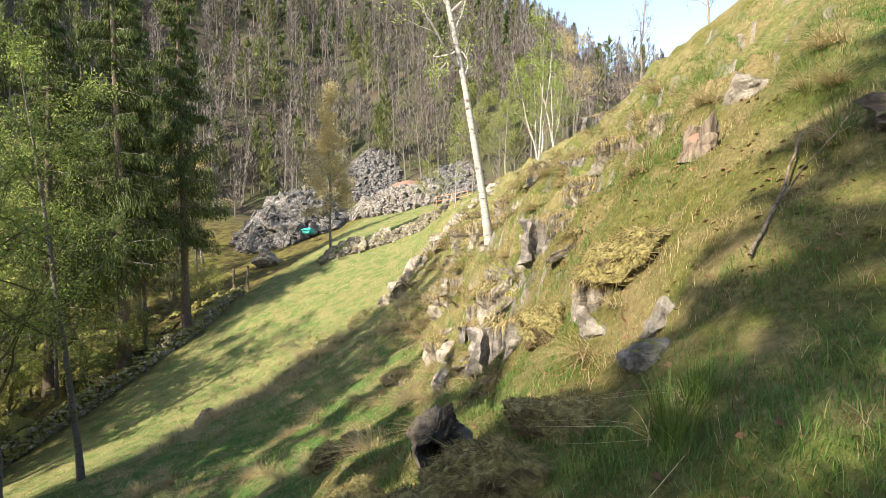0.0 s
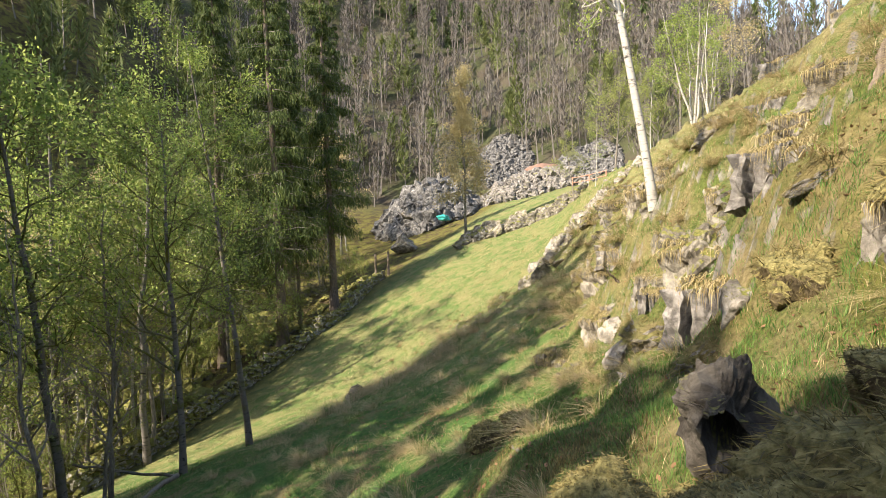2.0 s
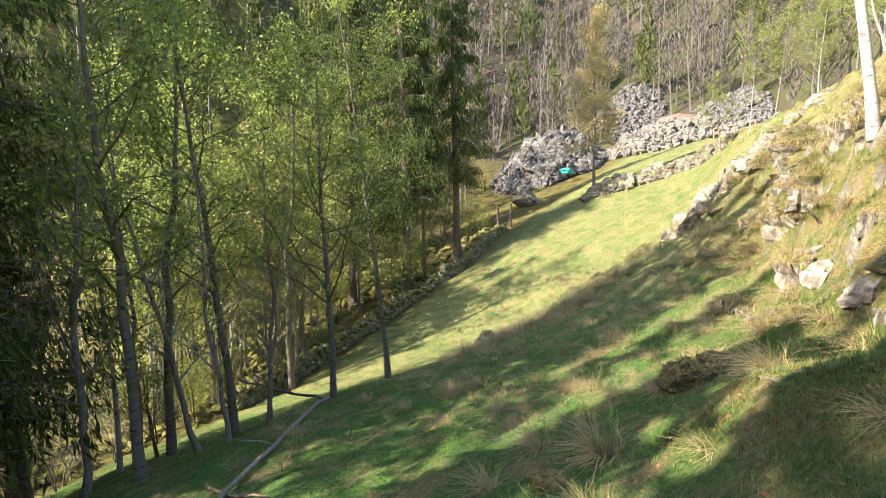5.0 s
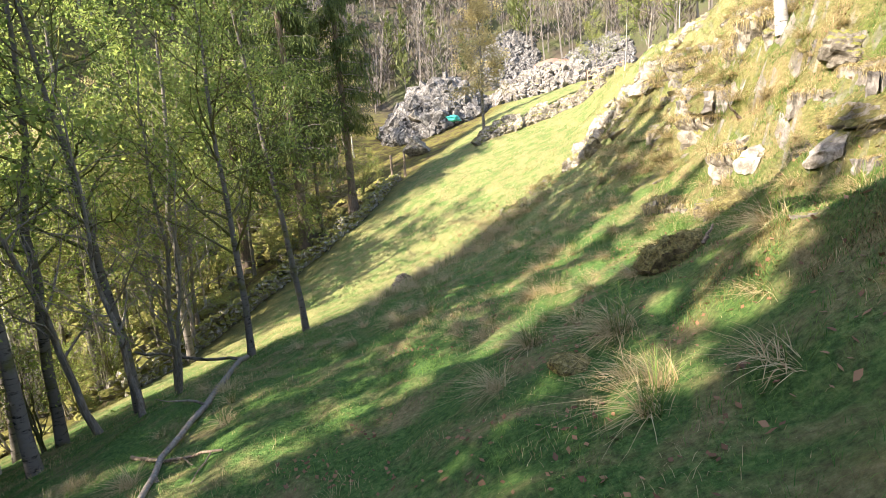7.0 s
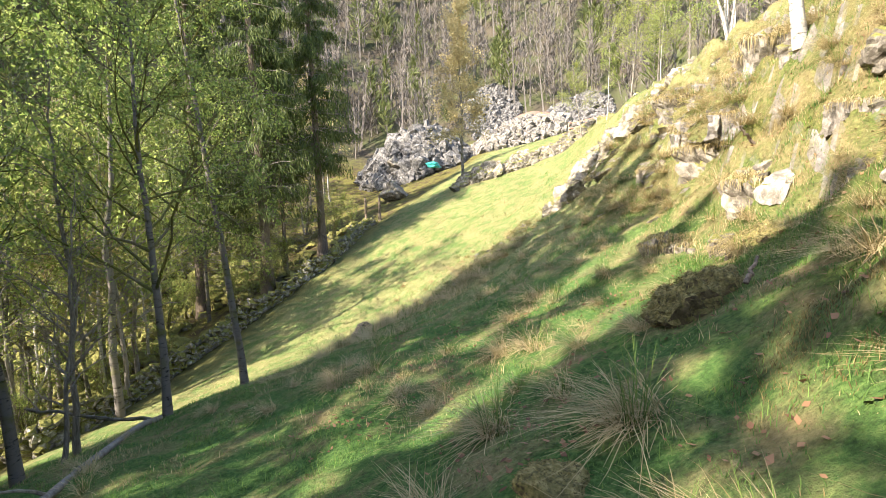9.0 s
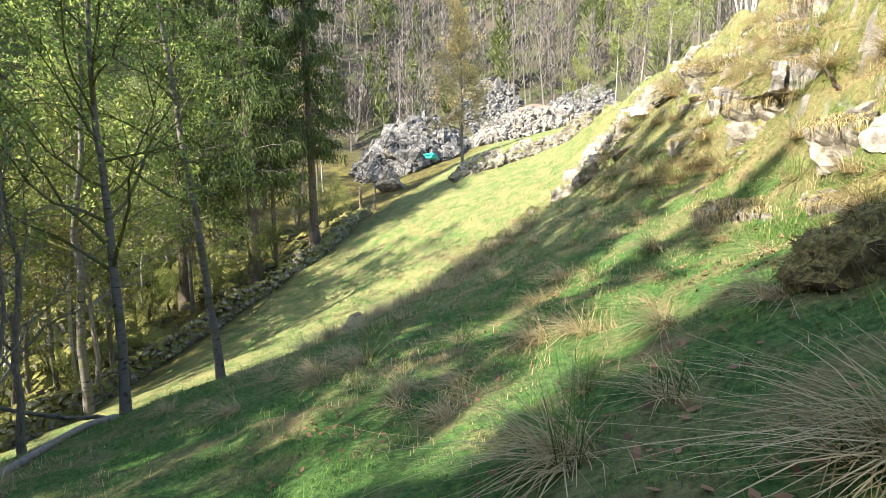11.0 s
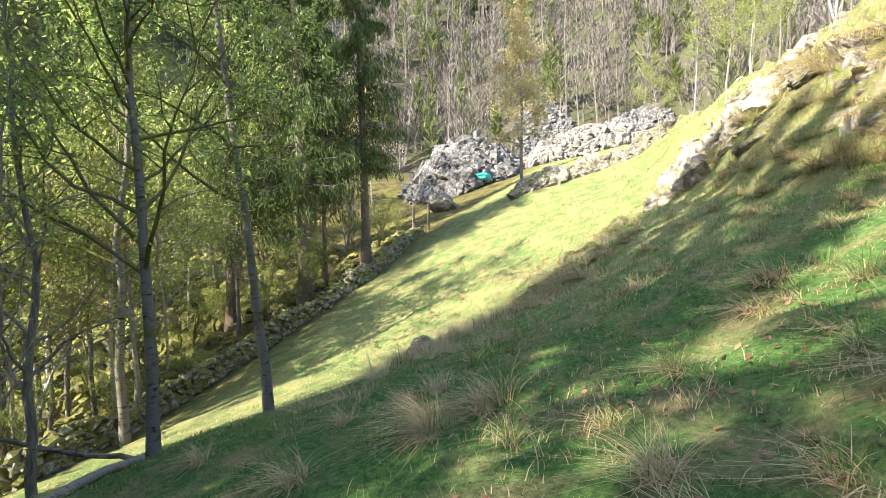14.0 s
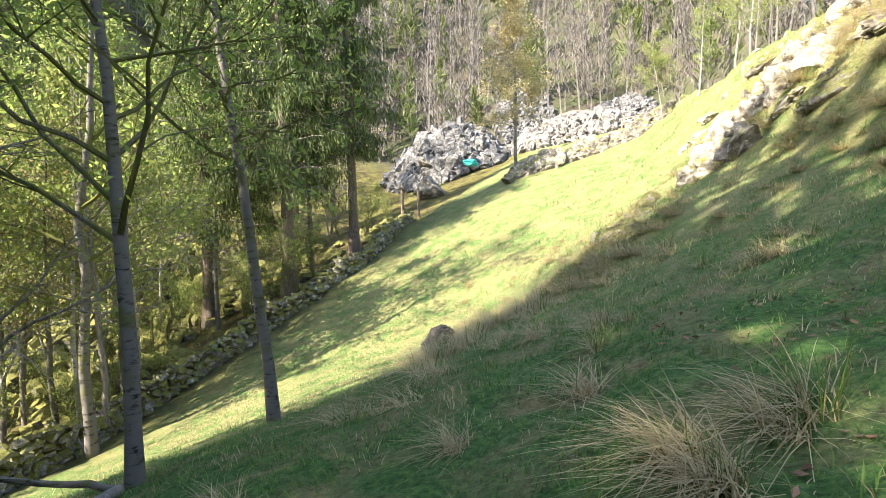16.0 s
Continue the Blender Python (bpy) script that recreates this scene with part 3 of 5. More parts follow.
TAN = broadleaf("woodland_tree", 24, 12, 0.12, (0.2, 0.2), 0.3, 24, 0.26, 3000, 0.085, M_CATKIN, M_BIRCHDARK, M_TWIG, bend=0.05)
SHRUB = broadleaf("woodland_shrub", 25, 4.2, 0.05, (0.2, 0.1), 0.1, 24, 0.42, 1300, 0.05, M_LEAF, M_MOSSTWIG, M_MOSSTWIG, stems=4, bend=0.1, rise=1.0)
MULTI = broadleaf("woodland_tree", 26, 8.5, 0.10, (0.1, 0.0), 0.25, 24, 0.26, 4200, 0.06, M_LEAF, M_BIRCH, M_TWIG, stems=4, bend=0.06, rise=1.0)
LEAFY = broadleaf("woodland_tree", 27, 11, 0.10, (-0.8, 0.2), 0.3, 22, 0.36, 5200, 0.075, M_FRESH, M_TWIG, M_TWIG, bend=0.06)
LABELS = {LEAFY.name: "leaning tree with fresh yellow-green leaves above the track", ALDER.name: "mossy alder with fresh green leaves in the wood", BARE.name: "grey leafless young tree in the wood", PALE.name: "pale-stemmed birch with fresh leaves in the wood", TAN.name: "birch with tan opening buds in the wood", SHRUB.name: "mossy many-stemmed shrub beside the wall", MULTI.name: "many-stemmed pale tree with few leaves on the crag"}
for ob in (ALDER, BARE, PALE, TAN, SHRUB, MULTI, LEAFY):
    tagged(ob, LABELS[ob.name], "shrub" if ob is SHRUB else "tree", "trees of the wood")


placed = set()


def stand(src, x, y, k, turn, tip=0.0):
    m = pose(x, y, height(x, y), tip, 0, math.degrees(turn)) @ Matrix.Diagonal((k, k, k, 1))
    if src.name in placed:
        return copy_thing(src, m)
    placed.add(src.name)
    src.matrix_basis = m
    return src


# trees that stand by themselves in the near wood and on the crag
for src, x, y, k, turn, tip in (
    (PALE, -23.4, 27.3, 0.75, 0.4, 4), (ALDER, -23.1, 32.0, 1.0, 1.0, 0), (BARE, -14.5, 14.2, 0.9, 0.2, 3), (ALDER, -14.3, 12.5, 1.1, 2.0, -4),
    (BARE, -12.5, 12.0, 0.6, 1.0, 5), (BARE, -11.3, 9.6, 0.7, 3.0, -3), (ALDER, -12.6, 8.3, 1.05, 4.2, 6), (BARE, -13.8, 10.8, 1.0, 5.0, 8), (TAN, -27.0, 23.5, 0.95, 2.2, 0),
    (ALDER, -15.9, 11.5, 1.2, 0.6, -6), (PALE, -17.2, 10.7, 1.1, 1.4, 3), (BARE, -14.6, 8.2, 1.1, 2.4, 0), (ALDER, -16.5, 7.0, 1.25, 3.3, 2), (TAN, -18.8, 9.0, 1.15, 4.4, 0), (ALDER, -24.0, 20.5, 1.1, 0.3, 0), (PALE, -26.0, 18.6, 1.1, 1.3, 2), (ALDER, -28.5, 21.0, 1.1, 2.5, 0), (TAN, -23.6, 23.6, 1.0, 5.5, 0),
    (MULTI, 5.8, 33.0, 1.0, 0.5, 0), (BARE, 9.8, 27.0, 0.6, 1.2, 0), (BARE, 11.5, 23.5, 0.55, 2.0, 0), (BARE, 12.6, 22.0, 0.5, 2.9, 0), (LEAFY, 2.2, 39.5, 0.75, 2.0, 0),
    (PALE, 0.9, 41.5, 0.55, 0.8, 6), (LEAFY, -0.6, 43.5, 0.62, 4.4, 8), (LEAFY, 4.6, 44.0, 0.8, 1.4, 0), (PALE, 5.5, 48.0, 0.8, 2.8, 0), (ALDER, 8.5, 52.0, 0.9, 3.6, 0), (MULTI, 9.0, 44.0, 1.0, 4.0, 0), (TAN, 12, 50, 0.9, 1.0, 0),
):
    stand(src, x, y, k, turn, tip)

# the wood below the meadow; it leaves a strip open, through which the sun reaches the grass
rng = np.random.default_rng(5)
wood_count = 0
while wood_count < 78:
    x, y = rng.uniform(-46, -13), rng.uniform(-10, 62)
    edge = np.interp(y, (-14, 0, 10, 16, 19, 24, 27.5, 32, 37, 44, 62), (-13, -15, -15, -18, -22.5, -22.5, -21.6, -20.2, -18.4, -17.5, -26))
    if (x < -30 and y < 22) or x > edge or (-34 < x and 0.9 * x + 30.7 < y < 0.9 * x + 38.0 and y > 2):
        continue
    src = (ALDER, BARE, PALE, TAN, SHRUB, SHRUB, BARE)[rng.integers(0, 7)]
    stand(src, x, y, rng.uniform(0.75, 1.25), rng.uniform(0, 6.3), rng.normal() * 3)
    wood_count += 1
for k in range(34):
    y = rng.uniform(17, 45)
    x = np.interp(y, (17, 19, 24, 27.5, 32, 37, 44, 46), (-22.5, -22.5, -22.5, -21.6, -20.2, -18.4, -17.8, -17.8)) - 7 * rng.random() ** 1.5
    stand(SHRUB, x, y, rng.uniform(0.45, 0.95), rng.uniform(0, 6.3), rng.normal() * 6)
# low bare brush in the sunny opening of the wood
BRUSH = broadleaf("woodland_shrub", 28, 5.5, 0.045, (0.3, 0.1), 0.12, 26, 0.36, 500, 0.05, M_LEAF, M_TWIG, M_TWIG, stems=3, bend=0.12, rise=1.1)
tagged(BRUSH, "pale leafless many-stemmed brush in the sunny wood", "shrub", "brush of the wood")
for k in range(62):
    x = rng.uniform(-38, -19)
    y = 0.9 * x + rng.uniform(30.0, 40.5)
    if y > 3 and x < np.interp(y, (3, 19, 24, 32), (-17, -23, -23, -21)):
        stand(BRUSH, x, y, rng.uniform(0.6, 1.15), rng.uniform(0, 6.3), rng.normal() * 10)
# trees added behind the walker, mostly out of view, to shade the near slope; s runs across the light, d along it
def across_light(s, d):
    u = s - 19.8
    return 0.669 * u + 0.743 * d, -0.743 * u + 0.669 * d


for row, (s0, d) in enumerate(((-0.3, -8.4), (0.8, -11.8), (-0.2, -14.6), (12.3, -10.0))):
    for s in np.arange(s0, (26.0, 26.0, 19.0, 19.0)[row], (2.6, 2.9, 3.2, 1.4)[row]):
        if row == 2 and 7 < s < 12 or row == 0 and 8.5 < s < 11.5:
            continue
        x, y = across_light(s, d)
        tall = np.interp(s, (-3, 0, 4.5, 7.5, 10, 14, 17, 25), (12.0, 12.5, 11.3, 7.4, 5.6, 4.2, 4.2, 4.2)) - 0.7265 * d - height(x, y)
        k = min(tall / 26, 1.25) * (1.0 - 0.05 * math.sin(s * 5))
        copy_thing(spruce_d, pose(x, y, height(x, y), 0, 0, 70 * s) @ Matrix.Diagonal((min(k * 1.25, 1.15),) * 2 + (k, 1)))
# leafy trees close behind the wall, whose shade lies on the meadow
for n in range(17):
    x, y = across_light(-9.8 - 0.62 * n, (-0.5, -4.0, -7.0)[n % 3] + 0.8 * math.sin(3 * n))
    stand((ALDER, LEAFY, PALE, LEAFY)[n % 4], x, y, 1.45 + 0.2 * math.sin(5 * n), 1.7 * n, 3 * math.sin(7 * n))
# more spruces added out of view, to shade the start of the walk
for x, y, k in ((-6.3, -4.6, 0.62), (-5.2, -5.9, 0.62), (-7.2, -7.5, 0.75)):
    copy_thing(spruce_d, pose(x, y, height(x, y), 0, 0, 90 * x) @ Matrix.Diagonal((k * 1.2, k * 1.2, k, 1)))


# ---- woods on the far hillsides ----
def far_wood(name, label, count, seed, spots, mat, trunkmat, tall, twigs, twig, sweep):
    rng = np.random.default_rng(seed)
    p, w = Pile(), Pile()
    for x, y in spots(rng, count):
        z, h = height(x, y), tall * rng.uniform(0.6, 1.3)
        lean = rng.normal(size=2) * 0.06 * h
        w.tube([(x, y, z - 0.3), (x + lean[0] * 0.5, y + lean[1] * 0.5, z + h * 0.5), (x + lean[0], y + lean[1], z + h)], (0.012 * h, 0.008 * h, 0.02), 3)
        f = rng.uniform(0.25 if sweep > 0 else 0.1, 1.0, twigs)
        a = rng.uniform(0, 6.283, twigs)
        rad = h * (0.16 if sweep > 0 else 0.17) * (np.sin(np.clip(f, 0, 1) * 2.9 + 0.2) if sweep > 0 else 1.05 - f) * rng.uniform(0.1, 1.0, twigs)
        c = np.stack([x + lean[0] * f + rad * np.cos(a), y + lean[1] * f + rad * np.sin(a), z + h * f], 1)
        up = np.stack([np.cos(a) * 0.5, np.sin(a) * 0.5, np.full(twigs, sweep)], 1)
        p.cards(c, twig, rng, 2.6 if sweep > 0 else 1.6, up)
    root = new(name)
    tagged(root, label, "trees", kind="stuff")
    tagged(part("trunks", w.mesh("trunks", trunkmat), root), kind="stuff")
    tagged(part("crowns", p.mesh("crowns", mat), root), kind="stuff")


def on_far_slope(lo, hi, xa, xb):
    def spots(rng, count):
        out = []
        while len(out) < count:
            x, y = rng.uniform(xa, xb), rng.uniform(lo, hi)
            if not (-15 < x < 8 and y < 88) and not (-34 < x < -8 and y < 78):
                out.append((x, y))
        return out
    return spots


far_wood("far_bare_wood", "grey leafless birch wood on the far slope", 900, 31, on_far_slope(76, 165, -70, 45), M_FARTWIG, M_FARTRUNK, 10, 130, 0.17, 1.0)
far_wood("far_green_wood", "fresh green trees on the far slope", 300, 32, on_far_slope(72, 185, -100, 70), M_FARLEAF, M_FARTRUNK, 10, 200, 0.26, 0.6)
far_wood("far_conifer_wood", "dark conifers along the far ridge", 200, 33, on_far_slope(125, 200, -95, 60), M_FARPINE, M_SPRUCE, 9, 150, 0.5, -0.5)
far_wood("opposite_wood", "mixed wood on the opposite valley side", 320, 34, lambda rng, n: [(rng.uniform(-120, -56), rng.uniform(-5, 95)) for _ in range(n)], M_FARLEAF, M_TWIG, 12, 160, 0.3, 0.7)

# ---- rocks of the crag ----
CRAG = [outcrop_mesh("crag_rock", 100 + k, M_ROCK, 0.5, 4, 0.12, (0.19, 0.38)) for k in range(5)]
PALES = [outcrop_mesh("pale_rock", 120 + k, M_PALE, 0.32, 4, 0.0, (0.17, 0.34)) for k in range(3)]
MOSSY = [outcrop_mesh("mossy_rock", 130 + k, M_MOSSY, 0.5, 3) for k in range(3)]
TURFY = [outcrop_mesh("turf_hump", 140 + k, M_TURFY, 0.35, 4) for k in range(3)]
GRASSY = [outcrop_mesh("grassy_hump", 170 + k, M_GROUND, 0.3, 4) for k in range(3)]
FUZZ = {me.name: (fuzz_mesh(me, 1800, 0.09, M_MOSSFUZZ, 7), fuzz_mesh(me, 6000, 0.03, M_MOSSFUZZ, 8)) for me in TURFY + GRASSY}


def put_mound(name, me, x, y, z, size, turn, label, category, group):
    ob = put_rock(name, me, x, y, z, size, turn, label, category, group)
    part("moss", FUZZ[me.name][size[1] > 1.4 or size[0] < 0.6], ob)
    return ob



for me, x, y, z, size, turn, label in (
    (PALES[0], 1.18, 4.15, height(1.18, 4.15) - 0.04, (0.48, 0.5, 0.40), (0.2, 0.1, 0.4), "pale lichened rock under an overhang of turf"),
    (PALES[1], 1.42, 3.38, height(1.42, 3.38) - 0.04, (0.40, 0.36, 0.40), (0.1, 0.3, 0.8), "pale grey rock face set in mossy turf"),
    (PALES[2], 1.22, 3.10, height(1.22, 3.1) - 0.03, (0.42, 0.34, 0.30), (0.0, 0.2, 0.2), "white-flecked rock at the foot of the turf bank"),
    (PALES[0], 0.80, 5.9, height(0.8, 5.9) + 0.06, (0.42, 0.40, 0.45), (0.3, 0.6, 1.2), "pale angular rock in the mossy bank"),
    (PALES[1], 3.15, 5.60, height(3.15, 5.6) + 0.08, (0.85, 0.7, 0.55), (0.3, -0.35, 0.3), "large pale slab lying on the sunny slope"),
    (CRAG[0], 2.75, 3.15, height(2.75, 3.15) + 0.03, (0.70, 0.6, 0.45), (0.2, -0.3, 0.5), "grey lichened rock on the turf slope"),
    (CRAG[1], 0.95, 7.9, height(0.95, 7.9) + 0.05, (0.55, 0.7, 0.8), (0.1, 0.4, 0.3), "dark layered rock in the crag"),
    (CRAG[2], 1.55, 8.4, height(1.55, 8.4) + 0.05, (0.8, 0.7, 1.0), (0.0, 0.3, 1.0), "grey broken rock in the crag"),
    (PALES[2], 0.10, 11.5, height(0.1, 11.5) + 0.02, (0.5, 0.5, 0.7), (0.1, 0.2, 0.4), "pale-faced rock in a mossy hump"),
    (CRAG[3], -0.55, 11.3, height(-0.55, 11.3) + 0.02, (0.6, 0.5, 0.4), (0.1, 0.0, 0.9), "dark wet rock at the foot of the slope"),
    (CRAG[4], 1.3, 11.2, height(1.3, 11.2) + 0.02, (0.7, 0.9, 0.7), (0.2, 0.3, 0.2), "grey broken rock below the birch"),
):
    put_rock("crag_rock", me, x, y, z, size, turn, label, "rock", "rocks of the crag")
rng = np.random.default_rng(77)
for k in range(74):
    y = rng.uniform(6.5, 36)
    x = rng.uniform(0.1, 3.6) - (0.9 if y > 17 else 0) - (0.7 if y > 24 else 0) + rng.normal() * 0.3
    s = rng.uniform(0.3, 1.0) * (1.0 if y < 14 else 1.4)
    pale = rng.random() < 0.4
    me = (PALES if pale else CRAG)[rng.integers(0, 3)]
    put_rock("crag_rock", me, x, y, height(x, y) - 0.14 * s, (s, s * rng.uniform(0.7, 1.3), s * rng.uniform(0.4, 0.8)), laid(rng.uniform(0, 6.3), -0.6 + rng.normal() * 0.2, rng.normal() * 0.2),
             "pale angular rock on the grassy crag" if pale else "grey lichened rock on the grassy crag", "rock", "rocks of the crag")
for k in range(60):
    y = rng.uniform(4.5, 34)
    x = rng.uniform(-0.7, 3.6) - (0.9 if y > 17 else 0) - (0.7 if y > 24 else 0)
    s = rng.uniform(0.45, 1.3) * (0.8 if y < 10 else 1.1)
    put_mound("turf_hump", GRASSY[k % 3], x, y, height(x, y) - 0.24 * s, (s * 1.3, s * 1.6, s * 0.52), laid(rng.uniform(0, 6), -0.6), "shaggy grassy turf hump on the crag", "turf hump", "turf humps of the crag")
for k in range(64):
    f = rng.random()
    x, y = -2.7 + 5.8 * f + rng.normal() * 0.35, 26.2 + 3.0 * f + rng.normal() * 0.9
    s = rng.uniform(0.6, 1.8)
    put_rock("crag_rock", (PALES + CRAG + PALES)[k % 11], x, y, height(x, y) - 0.05 * s, (s, s * 0.9, s * 0.9), laid(rng.uniform(0, 6.3), -0.6, rng.normal() * 0.2), "sunlit pale rock on the ridge of the crag", "rock", "rocks of the crag")
# the rock band across the meadow and the knoll's dark edge
for k in range(44):
    f = k / 43
    x, y = -9.6 + 9.4 * f + rng.normal() * 0.2, 44.3 + 1.0 * f + rng.normal() * 0.5
    s = rng.uniform(0.8, 2.0)
    put_rock("band_rock", CRAG[k % 5], x, y + 0.4, height(x, y + 0.4) + 0.1 * s, (s * 1.5, s * 0.9, s * 1.1), (0.1, -0.3, rng.uniform(-0.5, 0.5)), "dark layered rock in the band across the meadow", "rock", "rocks of the band")
for k in range(16):
    f = k / 15
    x, y = -6.6 + 2.6 * f + rng.normal() * 0.15, 22.2 + 4.6 * f + rng.normal() * 0.3
    s = rng.uniform(0.5, 1.0)
    put_mound("turf_hump", GRASSY[k % 3], x, y, height(x, y) - 0.1 * s, (s * 1.3, s, s * 0.8), laid(rng.uniform(0, 6), -0.35), "tussocky turf hump on the edge of the knoll", "turf hump", "turf humps of the knoll")
put_rock("boulder", outcrop_mesh("meadow_boulder", 190, M_BOULDER, 0.35, 3), -9.7, 22.1, height(-9.7, 22.1) + 0.12, (0.95, 0.8, 0.85), (0, 0, 0.5), "dark brown weathered boulder on the sunlit meadow", "boulder")
put_rock("white_boulder", PALES[1], -16.8, 51.2, height(-16.8, 51.2) + 0.9, (3.2, 2.2, 2.6), (0.2, 0.2, 0.2), "large white angular boulder beside the fence posts", "boulder")

def rock_ledge(name, seed, mat):
    """A broken rock step about one metre wide: upright blocks side by side, with grass hanging over their top."""
    rng = np.random.default_rng(seed)
    root = new(name)
    x, n = -0.5, 0
    while x < 0.45:
        wide, tall, deep = rng.uniform(0.14, 0.36), rng.uniform(0.7, 0.95), rng.uniform(0.4, 0.6)
        bm = bmesh.new()
        bmesh.ops.create_cube(bm, size=1.0)
        bmesh.ops.subdivide_edges(bm, edges=bm.edges[:], cuts=5, use_grid_fill=True)
        shift = Vector(rng.uniform(-40, 40, 3))
        lean = rng.normal(size=2) * 0.12
        for v in bm.verts:
            c = Vector((v.co.x * wide * 1.1, v.co.y * deep, v.co.z * tall))
            chip = noise.fractal(c * 4 + shift, 0.8, 2.0, 4)
            c *= 1.0 + 0.4 * chip
            c += Vector((0.5, 1, 0.4)) * 0.05 * noise.fractal(c * 11 + shift, 0.8, 2.0, 3)
            c += Vector((lean[0] * v.co.z * tall, lean[1] * v.co.z * tall - 0.05 * abs(noise.noise(Vector((c.x * 9, 0, c.z * 3)) + shift)), 0))
            c.z = min(c.z, 0.5 * tall + 0.25 * c.y + 0.12 * c.x + 0.05)
            v.co = c
        me = bpy.data.meshes.new("block")
        bm.to_mesh(me)
        bm.free()
        me.materials.append(mat)
        ob = part("block", me, root)
        ob.location = (x + wide / 2, 0.12 + rng.normal() * 0.07, 0.20 - tall / 2 + rng.uniform(-0.10, 0.06))
        ob.rotation_euler = rng.normal(size=3) * 0.16
        x += wide * 0.95
        n += 1
    count = 420
    b = np.stack([rng.uniform(-0.55, 0.55, count), rng.uniform(-0.16, 0.5, count), np.zeros(count)], 1)
    b[:, 2] = 0.20 + 0.25 * b[:, 1] + 0.07 * fractal(b[:, 0] * 4 + seed, b[:, 1] * 4, 2, seed)
    out = np.stack([rng.normal(size=count) * 0.35, -rng.uniform(0.3, 1.0, count), 0 * b[:, 0]], 1) * rng.uniform(0.06, 0.2, (count, 1))
    side = np.stack([np.full(count, 0.004), rng.normal(size=count) * 0.002, 0 * b[:, 0]], 1)
    rows = [b, b + out * 0.5 + (0, 0, 0.045), b + out + (0, 0, 0.0), b + out * 1.25 - np.stack([0 * b[:, 0], 0 * b[:, 0], rng.uniform(0.05, 0.26, count)], 1)]
    V = np.stack([q for r, w in zip(rows, (1, 1, 0.8, 0.2)) for q in (r - side * w, r + side * w)], 1).reshape(-1, 3)
    q = np.arange(count)[:, None] * 8
    half = count // 2
    for mat2, lo, hi in ((M_STRAW, 0, half), (M_MOSSFUZZ, half, count)):
        F = np.concatenate([q[:hi - lo] + np.array([[2 * k, 2 * k + 1, 2 * k + 3, 2 * k + 2]]) for k in range(3)])
        part("grass_fringe", np_mesh("grass_fringe", V[lo * 8:hi * 8], F, mat2), root, "dry grass hanging over the rock")
    return root


LEDGES = [rock_ledge("rock_ledge", 300 + k, (M_ROCK, M_PALE, M_ROCK, M_BANK)[k]) for k in range(4)]
LEDGE_LABELS = ("grey lichened rock step under hanging dry grass", "pale broken rock face under hanging dry grass", "dark split rock step on the grassy crag", "light grey rock step on the sunny crag")
for ob, label in zip(LEDGES, LEDGE_LABELS):
    tagged(ob, label, "rock", "rock ledges of the crag")
rng = np.random.default_rng(78)
LEDGE_SPOTS = [(0.99, 7.84, 0.8), (1.35, 4.3, 0.5), (2.6, 10.0, 0.9), (1.43, 6.82, 0.7), (3.3, 8.1, 0.7), (5.8, 15.7, 1.3), (3.05, 12.3, 1.0), (2.9, 15.7, 1.2), (5.5, 19.1, 1.5), (3.2, 9.7, 0.8), (0.85, 6.6, 1.1),
               (0.76, 11.0, 0.9), (0.04, 11.75, 0.9), (-0.35, 18.1, 1.3), (0.54, 8.3, 0.6), (1.2, 10.6, 0.9), (0.15, 7.7, 0.5), (-0.74, 10.7, 0.6), (-0.95, 12.6, 0.9), (0.2, 15.3, 1.1), (0.8, 18.9, 1.2), (0.44, 14.3, 0.9)]
for k in range(34):
    y = rng.uniform(9, 31)
    LEDGE_SPOTS.append((rng.uniform(0.2, 3.2) - 0.06 * (y - 9), y, rng.uniform(0.7, 1.5)))
for n, (x, y, k) in enumerate(LEDGE_SPOTS):
    m = pose(x, y, height(x, y) - 0.02 * k, 0, 0, -48 + rng.normal() * 16) @ Matrix.Diagonal((k * rng.uniform(0.9, 1.4), k, k * rng.uniform(0.8, 1.1), 1))
    if n < 4:
        LEDGES[n].matrix_basis = m
    else:
        copy_thing(LEDGES[int(rng.integers(0, 4))], m)

